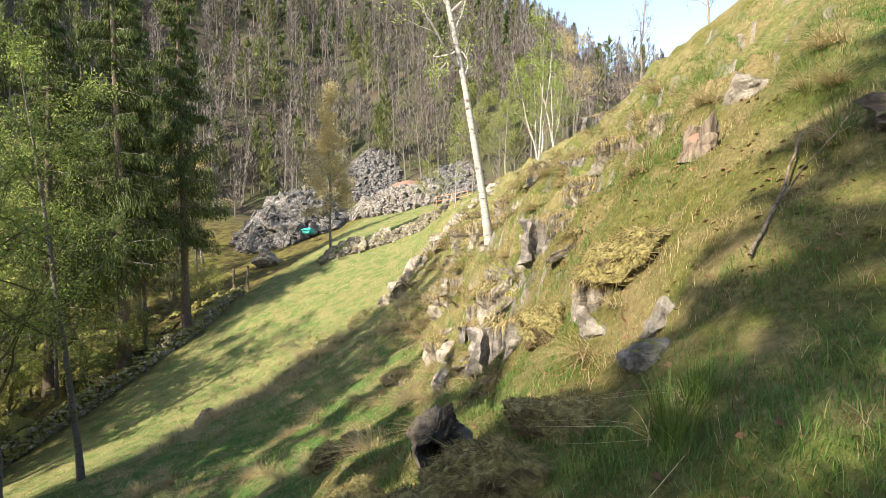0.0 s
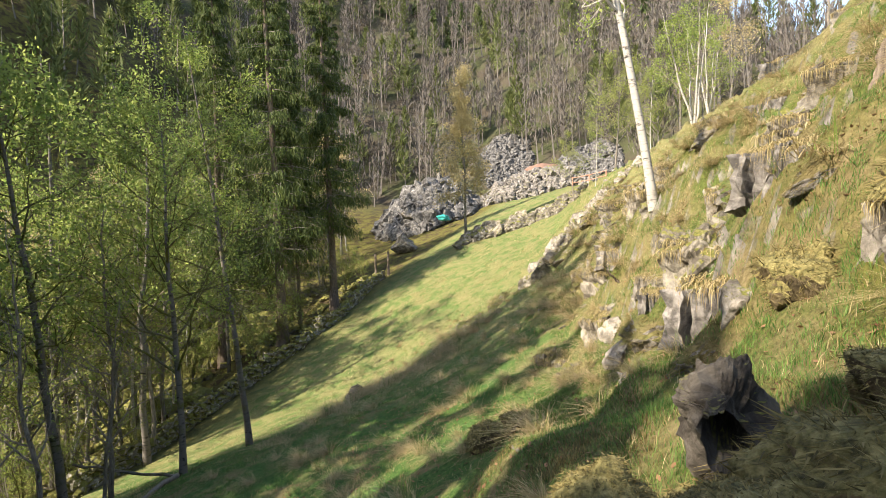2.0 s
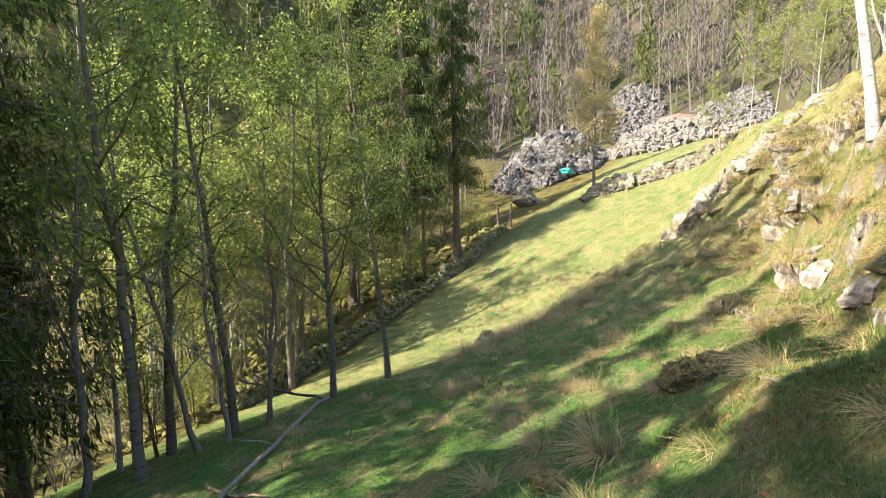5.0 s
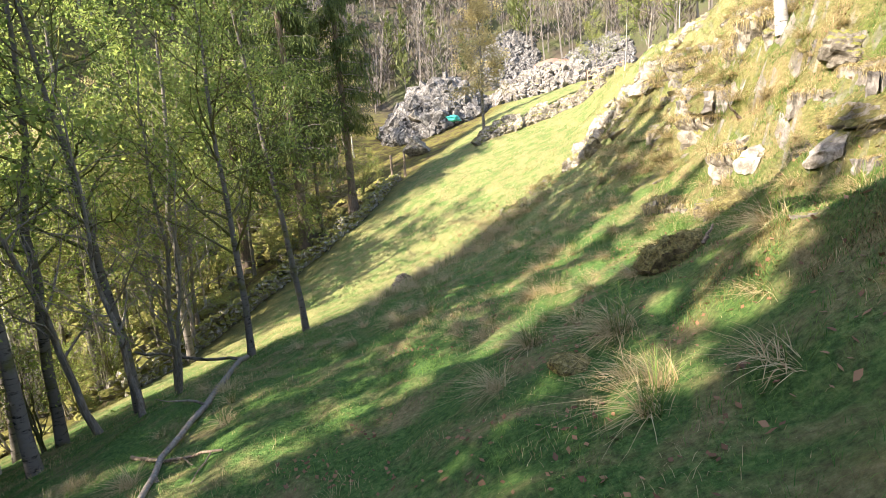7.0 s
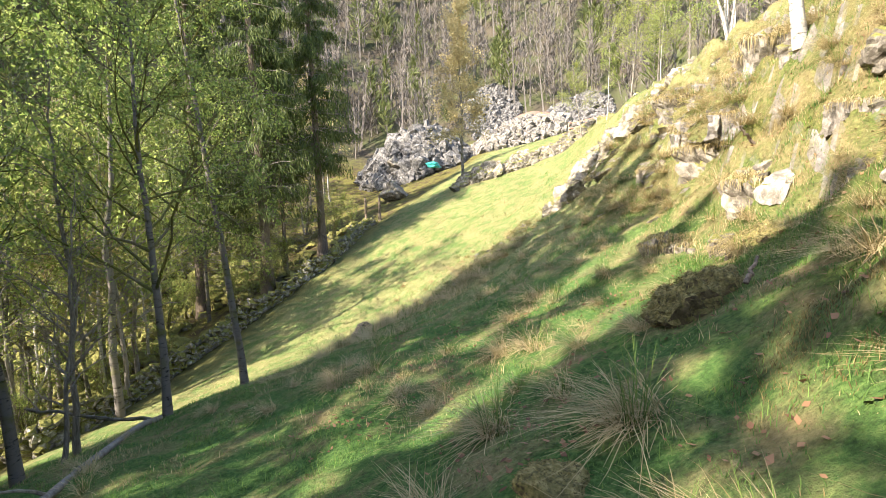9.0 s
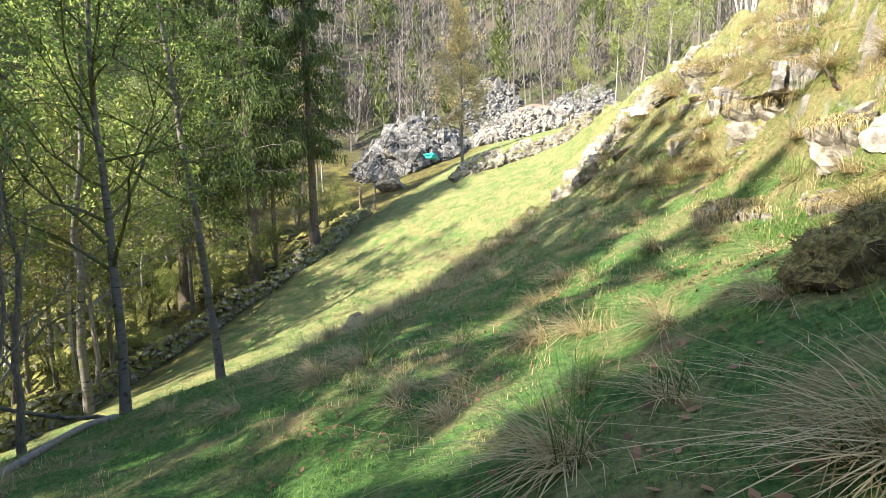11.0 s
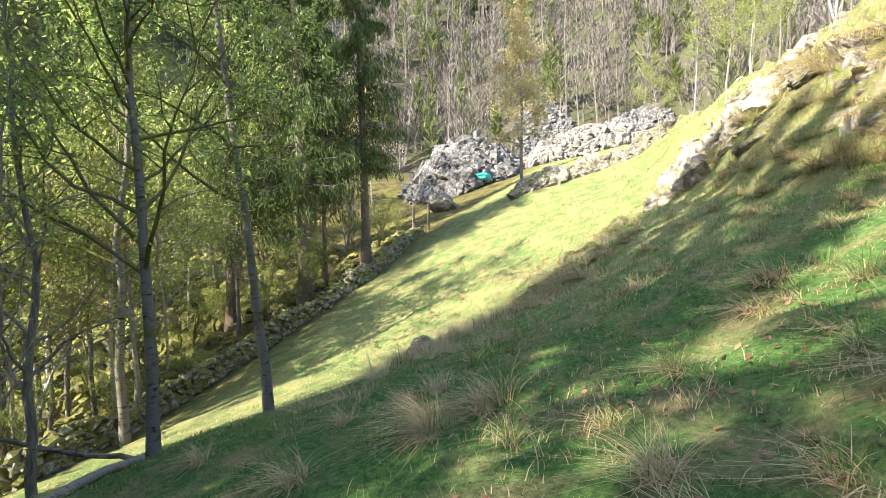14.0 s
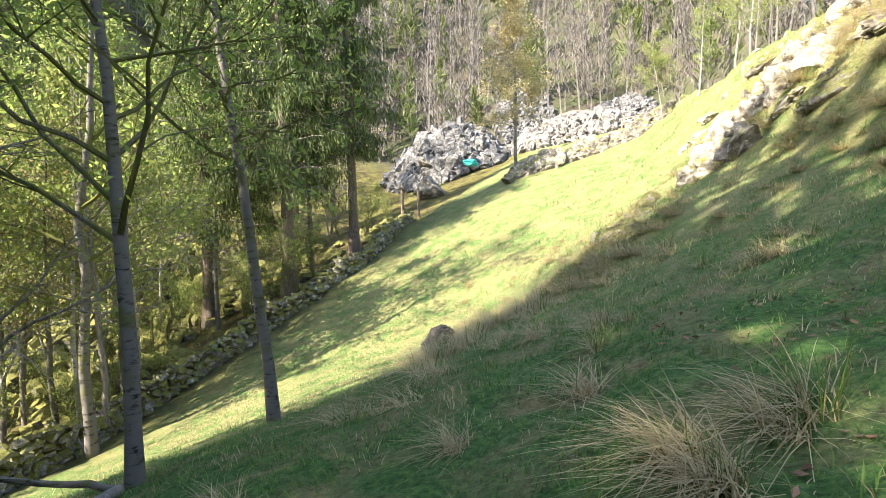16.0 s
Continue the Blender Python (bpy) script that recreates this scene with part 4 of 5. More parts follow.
# mossy mounds and the hollow rock beside the start of the walk
for me, x, y, z, size, turn in (
    (TURFY[2], 0.1, 3.0, height(0.1, 3.0) - 0.16, (1.0, 0.9, 0.45), tuple(laid(0.3, -0.5, -0.2))),
    (TURFY[2], 0.26, 2.50, 0.98, (0.62, 0.50, 0.42), (0, 0, 0.2)), (TURFY[0], -0.08, 2.35, 0.84, (0.52, 0.45, 0.42), (0, 0, 1.2)), (TURFY[1], 0.60, 2.85, 1.08, (0.56, 0.50, 0.38), (0, 0, 2.0)), (TURFY[2], -0.42, 2.7, 0.66, (0.5, 0.45, 0.36), (0, 0, 2.6)),
    (TURFY[2], -1.75, 8.4, height(-1.75, 8.4) + 0.1, (0.66, 0.6, 0.62), (0, -0.2, 0.4)), (TURFY[0], -1.4, 8.75, height(-1.4, 8.75) + 0.05, (0.55, 0.5, 0.5), (0, 0, 1.0)), (TURFY[1], -2.9, 6.05, height(-2.9, 6.05), (0.42, 0.4, 0.3), (0, 0, 0)),
    (TURFY[1], 0.15, 12.3, height(0.15, 12.3) - 0.05, (1.0, 0.9, 0.55), (0, -0.4, 0)), (TURFY[2], 1.50, 4.35, height(1.5, 4.35) + 0.08, (0.75, 0.85, 0.45), (0, -0.5, 0.5)), (TURFY[0], 1.05, 5.2, height(1.05, 5.2), (0.6, 0.9, 0.6), (0, -0.4, 0.2)),
    (TURFY[1], 0.55, 9.3, height(0.55, 9.3) - 0.05, (0.8, 0.9, 0.5), (0, -0.4, 0.8)), (TURFY[2], -0.35, 10.6, height(-0.35, 10.6) - 0.03, (0.9, 0.8, 0.5), (0, -0.3, 0.1)),
):
    put_mound("mossy_mound", me, x, y, z, size, turn, "rounded mossy mound in the turf", "mound", "mossy mounds")


put_rock("slab_rock", PALES[1], -1.02, 6.15, height(-1.02, 6.15) - 0.05, (0.40, 1.1, 0.26), laid(0.2, -0.55, -0.15), "long pale slab bared in the brown turf", "rock")


def hollow_rock():
    """A grey rock with a dark hollow in the side that faces downhill."""
    me = outcrop_mesh("hollow_rock", 151, M_DARKROCK, 0.6, 5, 0.05, (0.22, 0.38))
    bm = bmesh.new()
    bm.from_mesh(me)
    way = Vector((-0.15, -0.95, -0.15)).normalized()
    for v in bm.verts:
        d = v.co.normalized().dot(way)
        if d > 0.86:
            v.co -= way * 0.6 * min(1, (d - 0.86) / 0.05)
    bm.to_mesh(me)
    bm.free()
    return put_rock("hollow_rock", me, 0.02, 2.95, 0.95, (0.40, 0.40, 0.50), (0.1, 0.1, 0.0), "grey lichened rock with a dark hollow", "rock")


hollow_rock()

# ---- stumps, fallen wood, posts ----
def crooked(name, pts, r0, r1, mat, label, category, seed, forks=0):
    rng = np.random.default_rng(seed)
    root = new(name)
    pts = np.array(pts, float)
    root.location = pts[0]
    t = np.linspace(0, 1, 12)
    line = np.stack([np.interp(t, np.linspace(0, 1, len(pts)), pts[:, c] - pts[0, c]) for c in range(3)], 1)
    line[1:-1] += rng.normal(size=(10, 3)) * r0 * 0.35
    p = Pile()
    p.tube(line, np.linspace(r0, r1, 12), 9)
    p.add(np.array([line[0], line[0], line[0]]) + np.array([[0, 0, r0 * 0.5], [r0 * 0.4, 0, -r0 * 0.3], [-r0 * 0.4, 0, -r0 * 0.3]]), [(0, 1, 2)])
    part("stem", p.mesh("stem", mat, True), root)
    for k in range(forks):
        q = Pile()
        a = line[rng.integers(4, 11)]
        d = line[-1] - line[0]
        l2 = wander(rng, a, d / np.linalg.norm(d) + rng.normal(size=3) * 0.5, rng.uniform(0.4, 1.2), 6, 0.15)
        q.tube(l2, np.linspace(r1 * 0.8, 0.004, 6), 5)
        part("branch", q.mesh("branch", mat), root)
    return tagged(root, label, category)


def on_ground(x, y, dz=0.05):
    return (x, y, height(x, y) + dz)


crooked("fallen_log", [on_ground(-11.7, 13.8, 0.08), on_ground(-10.7, 12.0, 0.08), on_ground(-9.0, 8.8, 0.07), on_ground(-8.4, 7.2, 0.06), on_ground(-7.4, 5.5, 0.04)], 0.07, 0.035, M_TWIG, "fallen grey birch log lying in the grass", "log", 1, 4)
crooked("leaning_pole", [on_ground(-12.0, 14.2, 0.03), (-13.7, 14.5, height(-13.7, 14.5) + 0.55), (-15.3, 13.7, height(-15.3, 13.7) + 1.6)], 0.05, 0.035, M_BIRCHDARK, "dead mossy pole leaning down from the meadow edge", "branch", 2, 2)
crooked("dead_branch", [on_ground(-9.2, 7.2, 0.04), on_ground(-8.0, 6.6, 0.04), on_ground(-7.0, 6.4, 0.05)], 0.03, 0.015, M_DEADWOOD, "dead branch lying in the grass", "branch", 3, 3)
crooked("dead_branch", [on_ground(1.75, 3.05, 0.05), on_ground(2.1, 3.35, 0.06), on_ground(2.45, 3.7, 0.06)], 0.012, 0.008, M_DEADWOOD, "dead stick lying on the turf slope", "branch", 4, 2)
crooked("dead_branch", [on_ground(-1.35, 8.1, 0.1), on_ground(-1.2, 8.3, 0.25)], 0.025, 0.012, M_DEADWOOD, "pale stick poking from the mossy mound", "branch", 5, 0)
crooked("dead_branch", [on_ground(0.55, 3.0, 0.0), on_ground(0.56, 3.0, 0.16)], 0.012, 0.008, M_DEADWOOD, "short stick standing in the turf", "branch", 6, 0)
crooked("dead_branch", [on_ground(0.4, 13.2, 0.0), on_ground(0.15, 13.1, 0.5)], 0.03, 0.02, M_DEADWOOD, "broken stick standing on the crag", "branch", 7, 0)
crooked("dead_branch", [(-27, 24, height(-27, 24) + 0.2), (-29, 26, height(-29, 26) + 2.2), (-31, 28, height(-31, 28) + 5)], 0.09, 0.05, M_BIRCH, "pale fallen birch leaning in the wood", "branch", 8, 3)
crooked("dead_branch", [(-23.5, 20, height(-23.5, 20) + 0.2), (-24.5, 22.5, height(-24.5, 22.5) + 2.5), (-25.5, 25, height(-25.5, 25) + 5)], 0.07, 0.04, M_BIRCH, "pale dead birch stem leaning in the wood", "branch", 9, 3)


def tree_stump(x, y, r, h, seed, label):
    rng = np.random.default_rng(seed)
    root = empty_at("tree_stump", x, y)
    p = Pile()
    t = np.linspace(0, 1, 7)
    p.tube(np.stack([0.1 * t * h, 0 * t, t * h - 0.08], 1), r * (1.12 - 0.22 * t + 0.15 * np.exp(-8 * t)), 14)
    V = p.v[0]
    V += rng.normal(size=V.shape) * r * 0.10
    V[-14:, 2] += rng.uniform(-0.45, 0.35, 14) * h
    part("bark", p.mesh("bark", M_DEADWOOD), root)
    q = Pile()
    q.tube([(0, 0, 0), (0.05 * h, 0, h * 0.55), (0.07 * h, 0, h * 0.7)], (r, r * 0.8, 0.01), 10)
    part("core", q.mesh("core", M_EARTH), root, "reddish rotten core")
    return tagged(root, label, "stump", "stumps of the crag")


tree_stump(2.35, 4.95, 0.14, 0.36, 1, "rotten reddish stump on the sunny slope")
tree_stump(2.75, 7.6, 0.16, 0.42, 2, "split grey stump on the sunny slope")
tree_stump(2.0, 9.2, 0.12, 0.40, 3, "split grey stump on the crag")


def fence_post(x, y, h, tip):
    root = empty_at("fence_post", x, y)
    root.rotation_euler = (tip, -tip * 0.5, 0.4)
    bm = bmesh.new()
    bmesh.ops.create_cone(bm, segments=9, radius1=0.11, radius2=0.095, depth=h, cap_ends=True)
    bmesh.ops.subdivide_edges(bm, edges=[e for e in bm.edges if abs(e.verts[0].co.z - e.verts[1].co.z) > 0.1], cuts=4)
    for v in bm.verts:
        v.co += Vector((noise.noise(v.co * 4), noise.noise(v.co * 5 + Vector((9, 0, 0))), noise.noise(v.co * 6) * 0.6)) * 0.03 + Vector((0, 0, h / 2 - 0.1))
    me = bpy.data.meshes.new("post")
    bm.to_mesh(me)
    bm.free()
    me.materials.append(M_DEADWOOD)
    part("post", me, root)
    return tagged(root, "weathered wooden fence post standing beside the wall", "fence post", "fence posts")


fence_post(-16.9, 43.6, 2.3, 0.03)
fence_post(-15.9, 43.9, 2.1, -0.02)


# ---- rubble beyond the meadow ----
STONES = [rock_mesh("stone", 200 + k, M_SCREE, 0.6) for k in range(8)]
STONE_V = [(np.array([v.co[:] for v in me.vertices]), np.array([p.vertices[:] for p in me.polygons])) for me in STONES]


def turned(rng):
    q = rng.normal(size=4)
    a, b, c, d = q / np.linalg.norm(q)
    return np.array([[1 - 2 * (c * c + d * d), 2 * (b * c - a * d), 2 * (b * d + a * c)], [2 * (b * c + a * d), 1 - 2 * (b * b + d * d), 2 * (c * d - a * b)], [2 * (b * d - a * c), 2 * (c * d + a * b), 1 - 2 * (b * b + c * c)]])


def rubble(name, label, cx, cy, rx, ry, up, singles, rest, lo, hi, seed, mat, front=True):
    """A heap of broken stones: the nearest are parts, the others one joined rest."""
    rng = np.random.default_rng(seed)
    root = empty_at(name, cx, cy)
    z0 = root.location.z
    core = Pile()
    g = np.linspace(-1, 1, 25)
    X, Y = np.meshgrid(g, g)
    R = np.sqrt(X**2 + Y**2)
    H = np.where(R < 1, up * (1 - R**2), 0)
    Z = heights(cx + X * rx, cy + Y * ry) - z0 + H - 0.35
    i = (np.arange(24)[:, None] * 25 + np.arange(24)[None]).ravel()
    core.add(np.stack([X * rx, Y * ry, Z], -1).reshape(-1, 3), np.stack([i, i + 1, i + 26, i + 25], 1))
    part("heap", core.mesh("heap", mat), root)
    pile = Pile()
    for k in range(singles + rest):
        a, r = rng.uniform(0, 6.283), math.sqrt(rng.random())
        u, v = r * math.cos(a), r * math.sin(a)
        if front and k < singles:
            v = -abs(v)
        x, y = u * rx, v * ry
        s = rng.uniform(lo, hi) * (1.6 if rng.random() < 0.08 else 1)
        z = height(cx + x, cy + y) - z0 + max(0, up * (1 - u * u - v * v)) + 0.05 * s
        size = np.array([s * rng.uniform(0.8, 1.5), s * rng.uniform(0.8, 1.3), s * rng.uniform(0.5, 0.9)])
        j = int(rng.integers(0, 8))
        if k < singles:
            ob = part("stone", STONES[j] if mat is M_SCREE else PALE_STONES[j % 4], root)
            ob.location, ob.scale, ob.rotation_euler = (x, y, z), size, rng.uniform(0, 6.28, 3)
        else:
            V, F = STONE_V[j]
            pile.add((V * size) @ turned(rng).T + (x, y, z), F)
    if rest:
        tagged(part("stones", pile.mesh("stones", mat), root), kind="stuff")
    return tagged(root, label, "rubble")


PALE_STONES = [rock_mesh("stone", 220 + k, M_BANK, 0.6) for k in range(4)]
rubble("rubble_heap", "heap of grey broken rock at the meadow's end", -18.6, 67, 6.6, 6.5, 4.6, 280, 600, 0.6, 1.5, 1, M_SCREE)
rubble("rubble_bank", "pale stone bank along the track", -5.6, 69, 7.5, 4.0, 2.6, 200, 600, 0.4, 1.0, 2, M_BANK)
rubble("scree_slope", "grey scree running down the far slope", -11.5, 90, 4.5, 6, 0.3, 0, 900, 0.4, 1.1, 3, M_SCREE)
rubble("scree_slope", "blue-grey scree below the far wood", 1.5, 86, 5.0, 6.5, 0.3, 0, 900, 0.4, 1.1, 4, M_SCREE)
rubble("boulder_field", "mossy boulder field on the wood's floor", -33, 33, 9, 13, 0.4, 0, 900, 0.4, 1.2, 5, M_MOSSY)
put_rock("rubble_boulder", PALES[0], -19.6, 61.8, height(-19.6, 61.8) + 2.2, (3.2, 2.2, 2.0), (0.3, 0.4, 0.2), "large pale block lying in the rubble heap", "boulder")
put_rock("earth_mound", outcrop_mesh("earth_mound", 161, M_EARTH, 0.15, 4), -4.4, 74.5, height(-4.4, 74.5) + 1.9, (6.0, 4, 3.4), (0, 0, 0.2), "reddish-brown heap of earth above the stone bank", "mound")
put_rock("tarpaulin", outcrop_mesh("tarpaulin", 162, M_TEAL, 0.5, 4), -14.6, 58.5, height(-14.6, 58.5) + 1.3, (1.5, 0.9, 0.7), (0, 0.2, 0.4), "crumpled teal tarpaulin on the rubble", "tarpaulin")


def rail_fence(x, y, length):
    root = empty_at("rail_fence", x, y)
    for k in range(3):
        p = Pile()
        z = height(x + k * length / 2, y) - root.location.z
        p.tube([(k * length / 2, 0, z - 0.2), (k * length / 2, 0, z + 1.2)], (0.07, 0.07), 6)
        part("post", p.mesh("post", M_RAIL), root)
    for h in (0.55, 1.1):
        p = Pile()
        p.tube([(q * length, 0, height(x + q * length, y) - root.location.z + h) for q in (0, 0.5, 1)], (0.05,) * 3, 6)
        part("rail", p.mesh("rail", M_RAIL), root)
    return tagged(root, "rusty red rail fence at the end of the track", "fence")


rail_fence(-0.8, 63, 3.6)

# ---- the dry stone wall ----
WALL_LINE_Y = (18.6, 24, 27.5, 32, 37, 44)
WALL_LINE_X = (-21.2, -21.4, -20.4, -19.0, -17.2, -16.6)
WALL_STONES = [rock_mesh("stone", 240 + k, M_WALLROCK, 0.55, 13) for k in range(8)]


def stone_wall():
    rng = np.random.default_rng(9)
    y0 = 18.6
    root = empty_at("stone_wall", -21.2, y0)
    z0 = root.location.z
    core = Pile()
    pts = [(np.interp(y, WALL_LINE_Y, WALL_LINE_X) + 21.2, y - y0, height(np.interp(y, WALL_LINE_Y, WALL_LINE_X), y) - z0 + 0.2) for y in np.linspace(18.9, 44, 40)]
    core.tube(pts, [0.33] * 40, 8)
    part("core", core.mesh("core", M_WALLROCK), root)
    rest = Pile()
    made = 0
    y = y0
    while y < 44:
        tall = 1.05 + 0.15 * math.sin(y * 1.3) - 0.018 * (y - y0)
        z = 0.0
        while z < tall:
            for side in (1, -1, 0):
                if side == 0 and z + 0.2 < tall:
                    continue
                x = np.interp(y, WALL_LINE_Y, WALL_LINE_X) + side * (0.30 - 0.12 * z) + rng.normal() * 0.05
                s = rng.uniform(0.26, 0.48)
                size = np.array([s, s * rng.uniform(0.9, 1.5), s * rng.uniform(0.5, 0.85)])
                at = np.array([x + 21.2, y - y0 + rng.normal() * 0.08, height(x, y) - z0 + z + 0.08])
                j = int(rng.integers(0, 8))
                if made < 300 and side >= 0 and y < 33:
                    ob = part("stone", WALL_STONES[j], root)
                    ob.location, ob.scale, ob.rotation_euler = at, size, rng.normal(size=3) * 0.35
                    made += 1
                else:
                    V, F = STONE_V[j]
                    rest.add((V * size) @ np.array(Euler(rng.normal(size=3) * 0.35).to_matrix()).T + at, F)
            z += 0.22
        y += 0.36
    tagged(part("stones", rest.mesh("stones", M_WALLROCK), root), kind="stuff")
    return tagged(root, "tumbledown mossy dry stone wall along the wood", "wall")


stone_wall()
# mossy boulders strewn through the wood below the wall
rng = np.random.default_rng(12)
for k in range(150):
    y = rng.uniform(12, 44)
    x = np.interp(y, (12,) + WALL_LINE_Y, (-22,) + WALL_LINE_X) - abs(rng.normal()) * 7 - 0.8
    s = rng.uniform(0.4, 1.5)
    put_rock("mossy_boulder", MOSSY[k % 3], x, y, height(x, y) + 0.12 * s, (s * 1.2, s, s * 0.75), (0, 0, rng.uniform(0, 6.3)), "mossy boulder on the wood's floor", "boulder", "mossy boulders of the wood")


# ---- tussocks, rushes, grass ----
def blades(count, rng, spread, long, wide, droop, lean, comb=None):
    """Bent tapering blades that spring from one root: four vertices rows each."""
    a = rng.uniform(0, 6.283, count)
    r = spread * np.sqrt(rng.random(count))
    base = np.stack([r * np.cos(a), r * np.sin(a), 0 * a - 0.03], 1)
    out = a + rng.normal(size=count) * 0.6 if comb is None else rng.normal(size=count) * comb + math.pi
    ln = long * rng.uniform(0.55, 1.2, count)
    dr, le = droop * rng.uniform(0.3, 1.6, count), lean * rng.uniform(0.2, 1.5, count)
    rows = []
    for s in (0, 0.3, 0.6, 0.85, 1.0):
        h = ln * (s - dr * s * s * 0.8)
        o = ln * (le * s + dr * s * s)
        rows.append(base + np.stack([o * np.cos(out), o * np.sin(out), np.maximum(h, 0.015)], 1))
    side = np.stack([-np.sin(out), np.cos(out), 0 * out], 1)
    V, F = [], []
    for k, (p, w) in enumerate(zip(rows, (1, 0.9, 0.7, 0.45, 0.1))):
        V += [p - side * wide * w, p + side * wide * w]
    V = np.stack(V, 1)
    q = np.arange(count)[:, None] * 10
    F = np.concatenate([q + np.array([[2 * k, 2 * k + 1, 2 * k + 3, 2 * k + 2]]) for k in range(4)])
    return V.reshape(-1, 3), F


def tussock(name, seed, green, straw, long, spread, label):
    rng = np.random.default_rng(seed)
    root = new(name)
    if straw:
        p = Pile()
        p.add(*blades(straw, rng, spread, long * 0.95, 0.0034, 1.1, 0.55, 1.15))
        part("straw", p.mesh("straw", M_STRAW), root, "dry straw-coloured blades")
    if green:
        p = Pile()
        p.add(*blades(green, rng, spread * 0.8, long, 0.0028, 0.22, 0.2))
        part("green_growth", p.mesh("green_growth", M_RUSH), root, "green rush blades")
    return tagged(root, label, "grass tuft", "tufts of the slope")


RUSH = tussock("rush_tuft", 1, 42, 50, 0.55, 0.09, "tuft of green rushes with dry straw at its foot")
STRAW = tussock("straw_tussock", 2, 8, 150, 0.45, 0.15, "bleached tussock of bent dry grass")
MIXED = tussock("grass_tussock", 3, 40, 70, 0.34, 0.16, "tussock of mixed green and dry grass")
LOW = tussock("grass_tussock", 4, 14, 70, 0.24, 0.15, "low tuft of pale dry grass")
GREENRUSH = tussock("rush_tuft", 5, 150, 12, 0.42, 0.13, "dense upright tuft of dark green rushes")


def tuft(src, x, y, k, turn):
    m = Matrix.Translation((x, y, height(x, y))) @ pose(0, 0, 0, 0, 0, math.degrees(turn)) @ Matrix.Diagonal((k, k, k, 1))
    if src.name in placed:
        return copy_thing(src, m)
    placed.add(src.name)
    src.matrix_basis = m
    return src


for src, x, y, k in (
    (RUSH, -3.35, 7.3, 1.25), (STRAW, -3.3, 7.35, 1.1), (RUSH, -2.45, 6.5, 1.25), (STRAW, -2.35, 6.6, 1.4), (STRAW, -5.75, 11.25, 1.2), (RUSH, -5.62, 11.3, 1.15), (RUSH, -2.4, 4.6, 1.1), (STRAW, -2.25, 5.0, 1.1),
    (MIXED, -2.8, 7.7, 1.1), (STRAW, -3.6, 6.2, 1.1), (STRAW, -6.2, 11.1, 1.25), (MIXED, -4.4, 11.1, 1.2), (STRAW, -3.5, 9.9, 1.1), (STRAW, -3.1, 13.3, 1.3), (STRAW, -3.5, 12.5, 1.2), (RUSH, -6.4, 13.7, 0.9),
    (MIXED, -2.45, 5.4, 1.0), (MIXED, -6.1, 10.9, 1.0), (RUSH, -3.1, 9.5, 1.0), (MIXED, -4.1, 9.3, 1.0), (GREENRUSH, 0.95, 2.15, 1.0), (GREENRUSH, 1.12, 2.3, 0.9), (RUSH, 2.95, 4.4, 0.9), (STRAW, 3.3, 4.6, 1.2), (STRAW, 3.0, 4.1, 1.0), (STRAW, 0.1, 6.5, 1.0), (MIXED, 0.3, 6.4, 0.8),
):
    tuft(src, x, y, 0.8 * k, 0.5 * math.sin(x * 7) - 0.3)
TRACK = np.array(((0, -1), (0, 0.8), (-1, 1.1), (-2.8, 1.2), (-3, 3), (-3.6, 5.2), (-4.4, 6.6), (-6.9, 8.9)))


def off_track(x, y):
    """How far a place lies from the trodden line."""
    a, b = TRACK[:-1], TRACK[1:]
    f = np.clip(((x - a[:, 0]) * (b - a)[:, 0] + (y - a[:, 1]) * (b - a)[:, 1]) / ((b - a) ** 2).sum(1), 0, 1)
    return float(np.hypot(*(a + f[:, None] * (b - a) - (x, y)).T).min())


rng = np.random.default_rng(8)
for k in range(260):
    # bleached grass that hangs over the ledges of the crag, and brown tussocks along the knoll's edge
    if k < 190:
        y = 5.5 + 26 * rng.random()
        x = rng.uniform(-1.0, 3.8) - (0.9 if y > 17 else 0) - (0.6 if y > 24 else 0)
    else:
        f = rng.random()
        x, y = -9.0 + 5.5 * f + rng.normal() * 0.5, 18.5 + 6.0 * f + rng.normal() * 1.3
    tuft((STRAW, LOW, STRAW, MIXED)[rng.integers(0, 4)], x, y, rng.uniform(0.8, 1.3) * (1.0 if y < 12 else 1.35), rng.normal() * 0.5 - 0.2)
for k in range(300):
    y = 3 + 27 * rng.random() ** 0.9
    x = rng.uniform(-10.5, 0.2) if rng.random() < 0.72 else rng.uniform(0, 4.5)
    if off_track(x, y) < 1.5:
        continue
    src = (STRAW, MIXED, LOW, STRAW, LOW, RUSH if y < 16 else STRAW)[rng.integers(0, 6)]
    tuft(src, x, y, rng.uniform(0.5, 0.9) * (1.0 if y < 12 else 1.3), rng.normal() * 0.5 - 0.3)


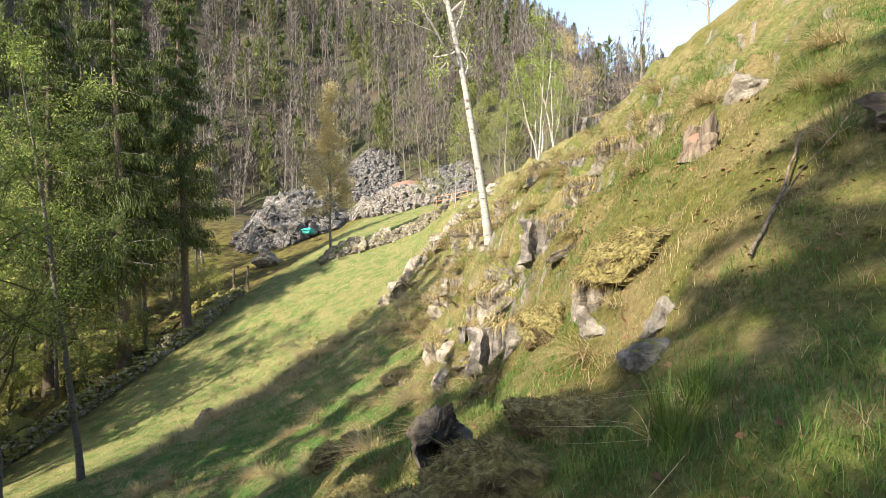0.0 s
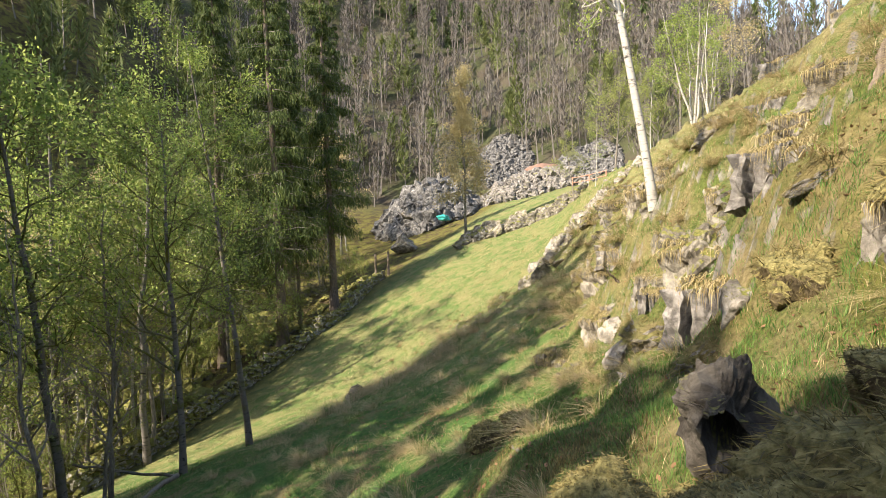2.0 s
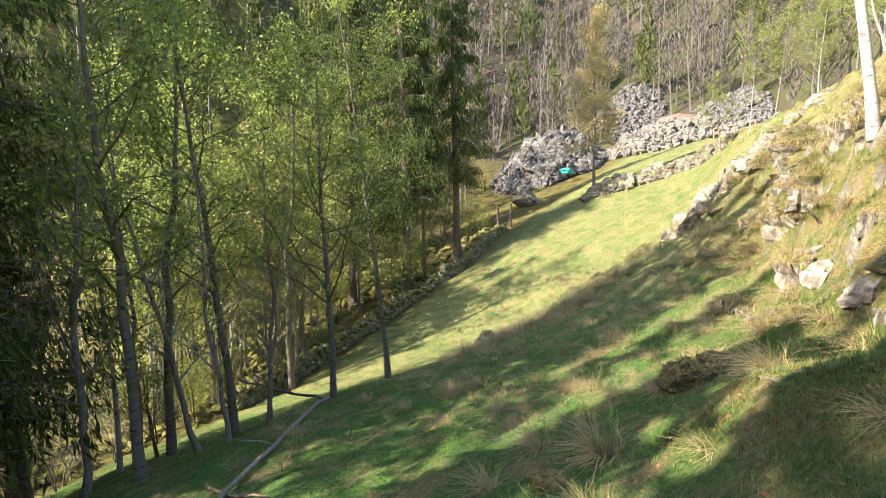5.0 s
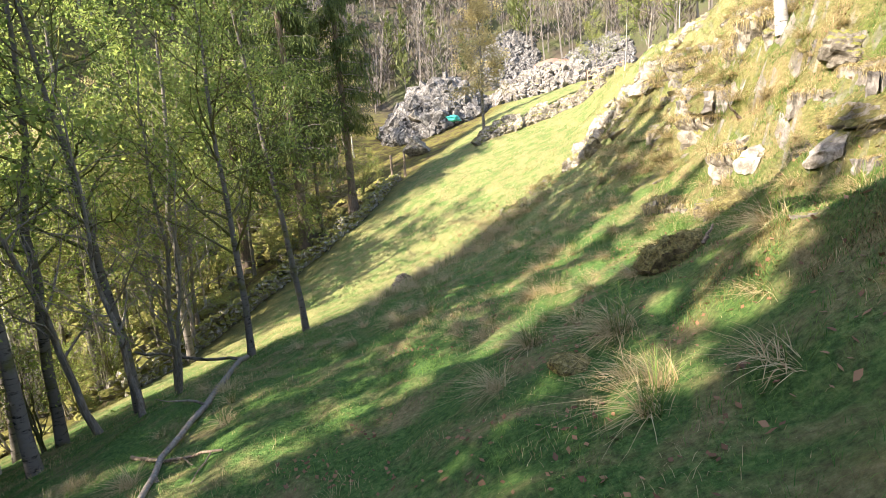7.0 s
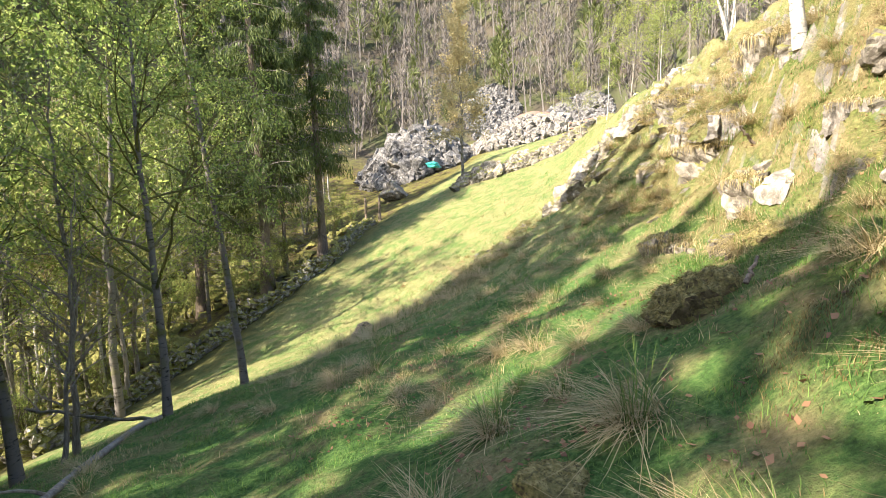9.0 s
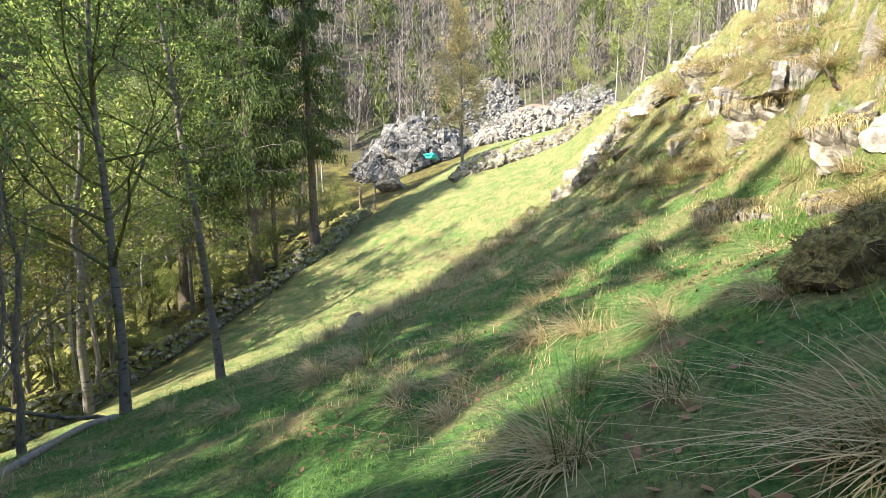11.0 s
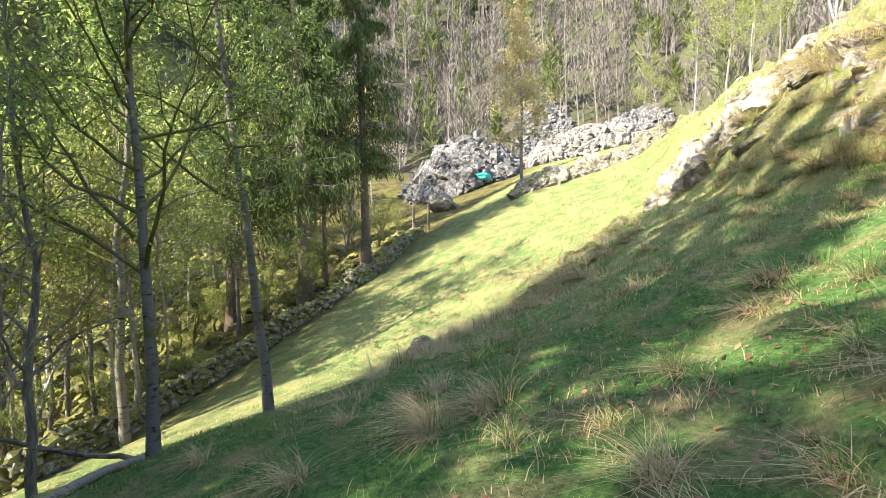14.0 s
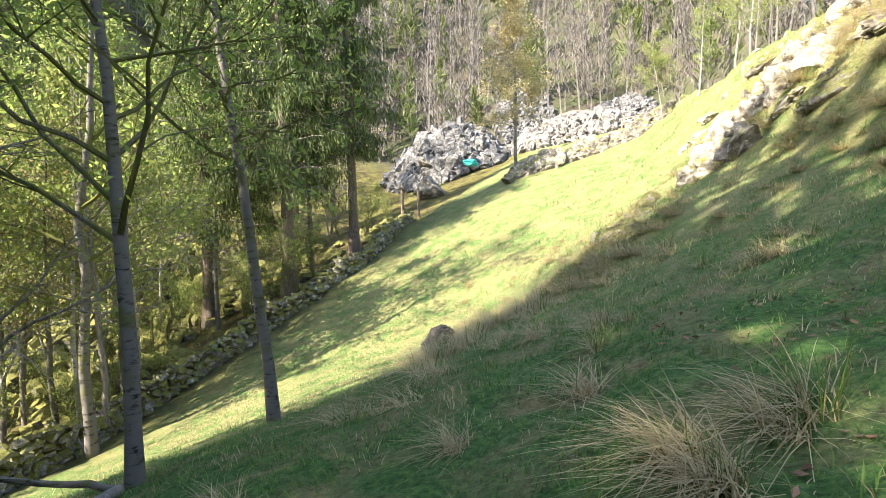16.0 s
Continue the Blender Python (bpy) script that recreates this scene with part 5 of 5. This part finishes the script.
def grass_cover(name, label, count, seed, lo, hi, mat, keep, xr, yr, power):
    """Single short blades all over the near ground."""
    rng = np.random.default_rng(seed)
    x, y = rng.uniform(*xr, count), yr[0] + (yr[1] - yr[0]) * rng.random(count) ** power
    patch = fractal(x * 0.8, y * 0.8, 3, 60)
    ok = keep(x, y, patch, rng.random(count))
    x, y = x[ok], y[ok]
    n = len(x)
    z = heights(x, y)
    clump = np.clip(0.75 + 1.0 * fractal(x * 3.2, y * 3.2, 3, seed + 5), 0.25, 1.6)
    a, h = rng.uniform(0, 6.283, n), rng.uniform(lo, hi, n) * (0.8 + 0.012 * y) * clump
    wid = 0.0011 + 0.00024 * y
    ll = rng.uniform(0.3, 1.3, n) * h
    b = np.stack([x, y, z - 0.01], 1)
    s = np.stack([-np.sin(a), np.cos(a), 0 * a], 1) * wid[:, None]
    mid = b + np.stack([np.cos(a) * ll * 0.35, np.sin(a) * ll * 0.35, h * 0.6], 1)
    tip = b + np.stack([np.cos(a) * ll, np.sin(a) * ll, h], 1)
    V = np.stack([b - s, b + s, mid + s * 0.8, mid - s * 0.8, tip], 1).reshape(-1, 3)
    q = np.arange(n)[:, None] * 5
    me = np_mesh(name, V, [q + np.array([[0, 1, 2, 3]]), q + np.array([[3, 2, 4]])], mat)
    return tagged(new(name, me), label, "grass", kind="stuff")


grass_cover("green_grass", "short green grass all over the slope", 480000, 41, 0.03, 0.08, M_GRASS, lambda x, y, p, r: r < (0.72 - 0.5 * p) * np.clip((24 - y) / 11, 0.3, 1) * np.clip((x + 21 - 0.1 * y) / 6, 0, 1) * np.clip((46 - y) / 12, 0, 1), (-20, 4.5), (0.5, 46), 1.8)
grass_cover("dry_grass", "dry straw-coloured grass among the green", 300000, 42, 0.03, 0.085, M_STRAW, lambda x, y, p, r: r < (0.25 + 0.7 * p) * np.clip((x + 21 - 0.1 * y) / 6, 0, 1) * np.clip((46 - y) / 12, 0, 1), (-20, 5), (0.5, 46), 1.6)


grass_cover("crag_grass", "short green and yellow grass on the turf bank", 210000, 44, 0.025, 0.085, M_GRASS, lambda x, y, p, r: r < 0.7 - 0.45 * p, (-1.2, 5), (0.6, 12), 1.6)
grass_cover("crag_straw", "bleached grass on the turf bank", 170000, 45, 0.03, 0.09, M_STRAW, lambda x, y, p, r: r < 0.4 + 0.5 * p, (-1.4, 6), (0.6, 32), 1.5)
grass_cover("crag_moss", "yellow-brown moss on the turf bank", 160000, 46, 0.012, 0.035, M_MOSSFUZZ, lambda x, y, p, r: r < 0.6 + 0.2 * p, (-1.2, 5), (0.6, 10), 1.6)


def on_bank(x, y, p, r):
    f = np.clip(((x - 0.35) * -1.55 + (y - 3.4) * 2.9) / (1.55**2 + 2.9**2), 0, 1)
    return r < 1.15 * np.exp(-((np.hypot(x - 0.35 + 1.55 * f, y - 3.4 - 2.9 * f)) / 0.5) ** 2)


grass_cover("bank_moss", "brown dead moss and grass on the turf bank", 130000, 47, 0.015, 0.05, M_MOSSFUZZ, on_bank, (-2.0, 1.2), (2.6, 7.2), 1.0)


def leaf_litter():
    rng = np.random.default_rng(43)
    n = 5600
    x, y = rng.uniform(-6, 3, n), rng.uniform(1, 14, n)
    ok = fractal(x * 1.2, y * 1.2, 3, 70) > 0.02
    x, y = x[ok], y[ok]
    p = Pile()
    c = np.stack([x, y, heights(x, y) + 0.015], 1)
    m = len(c)
    a = rng.uniform(0, 6.283, m)
    s = rng.uniform(0.015, 0.035, m)[:, None]
    u = np.stack([np.cos(a), np.sin(a), rng.normal(size=m) * 0.35], 1) * s
    w = np.stack([-np.sin(a), np.cos(a), rng.normal(size=m) * 0.35], 1) * s * 0.6
    p.add(np.stack([c - u, c + w, c + u, c - w], 1), np.arange(4 * m).reshape(-1, 4))
    tagged(new("dead_leaves", p.mesh("dead_leaves", M_DRYLEAF)), "brown dead leaves strewn in the grass", "leaves", kind="stuff")


leaf_litter()
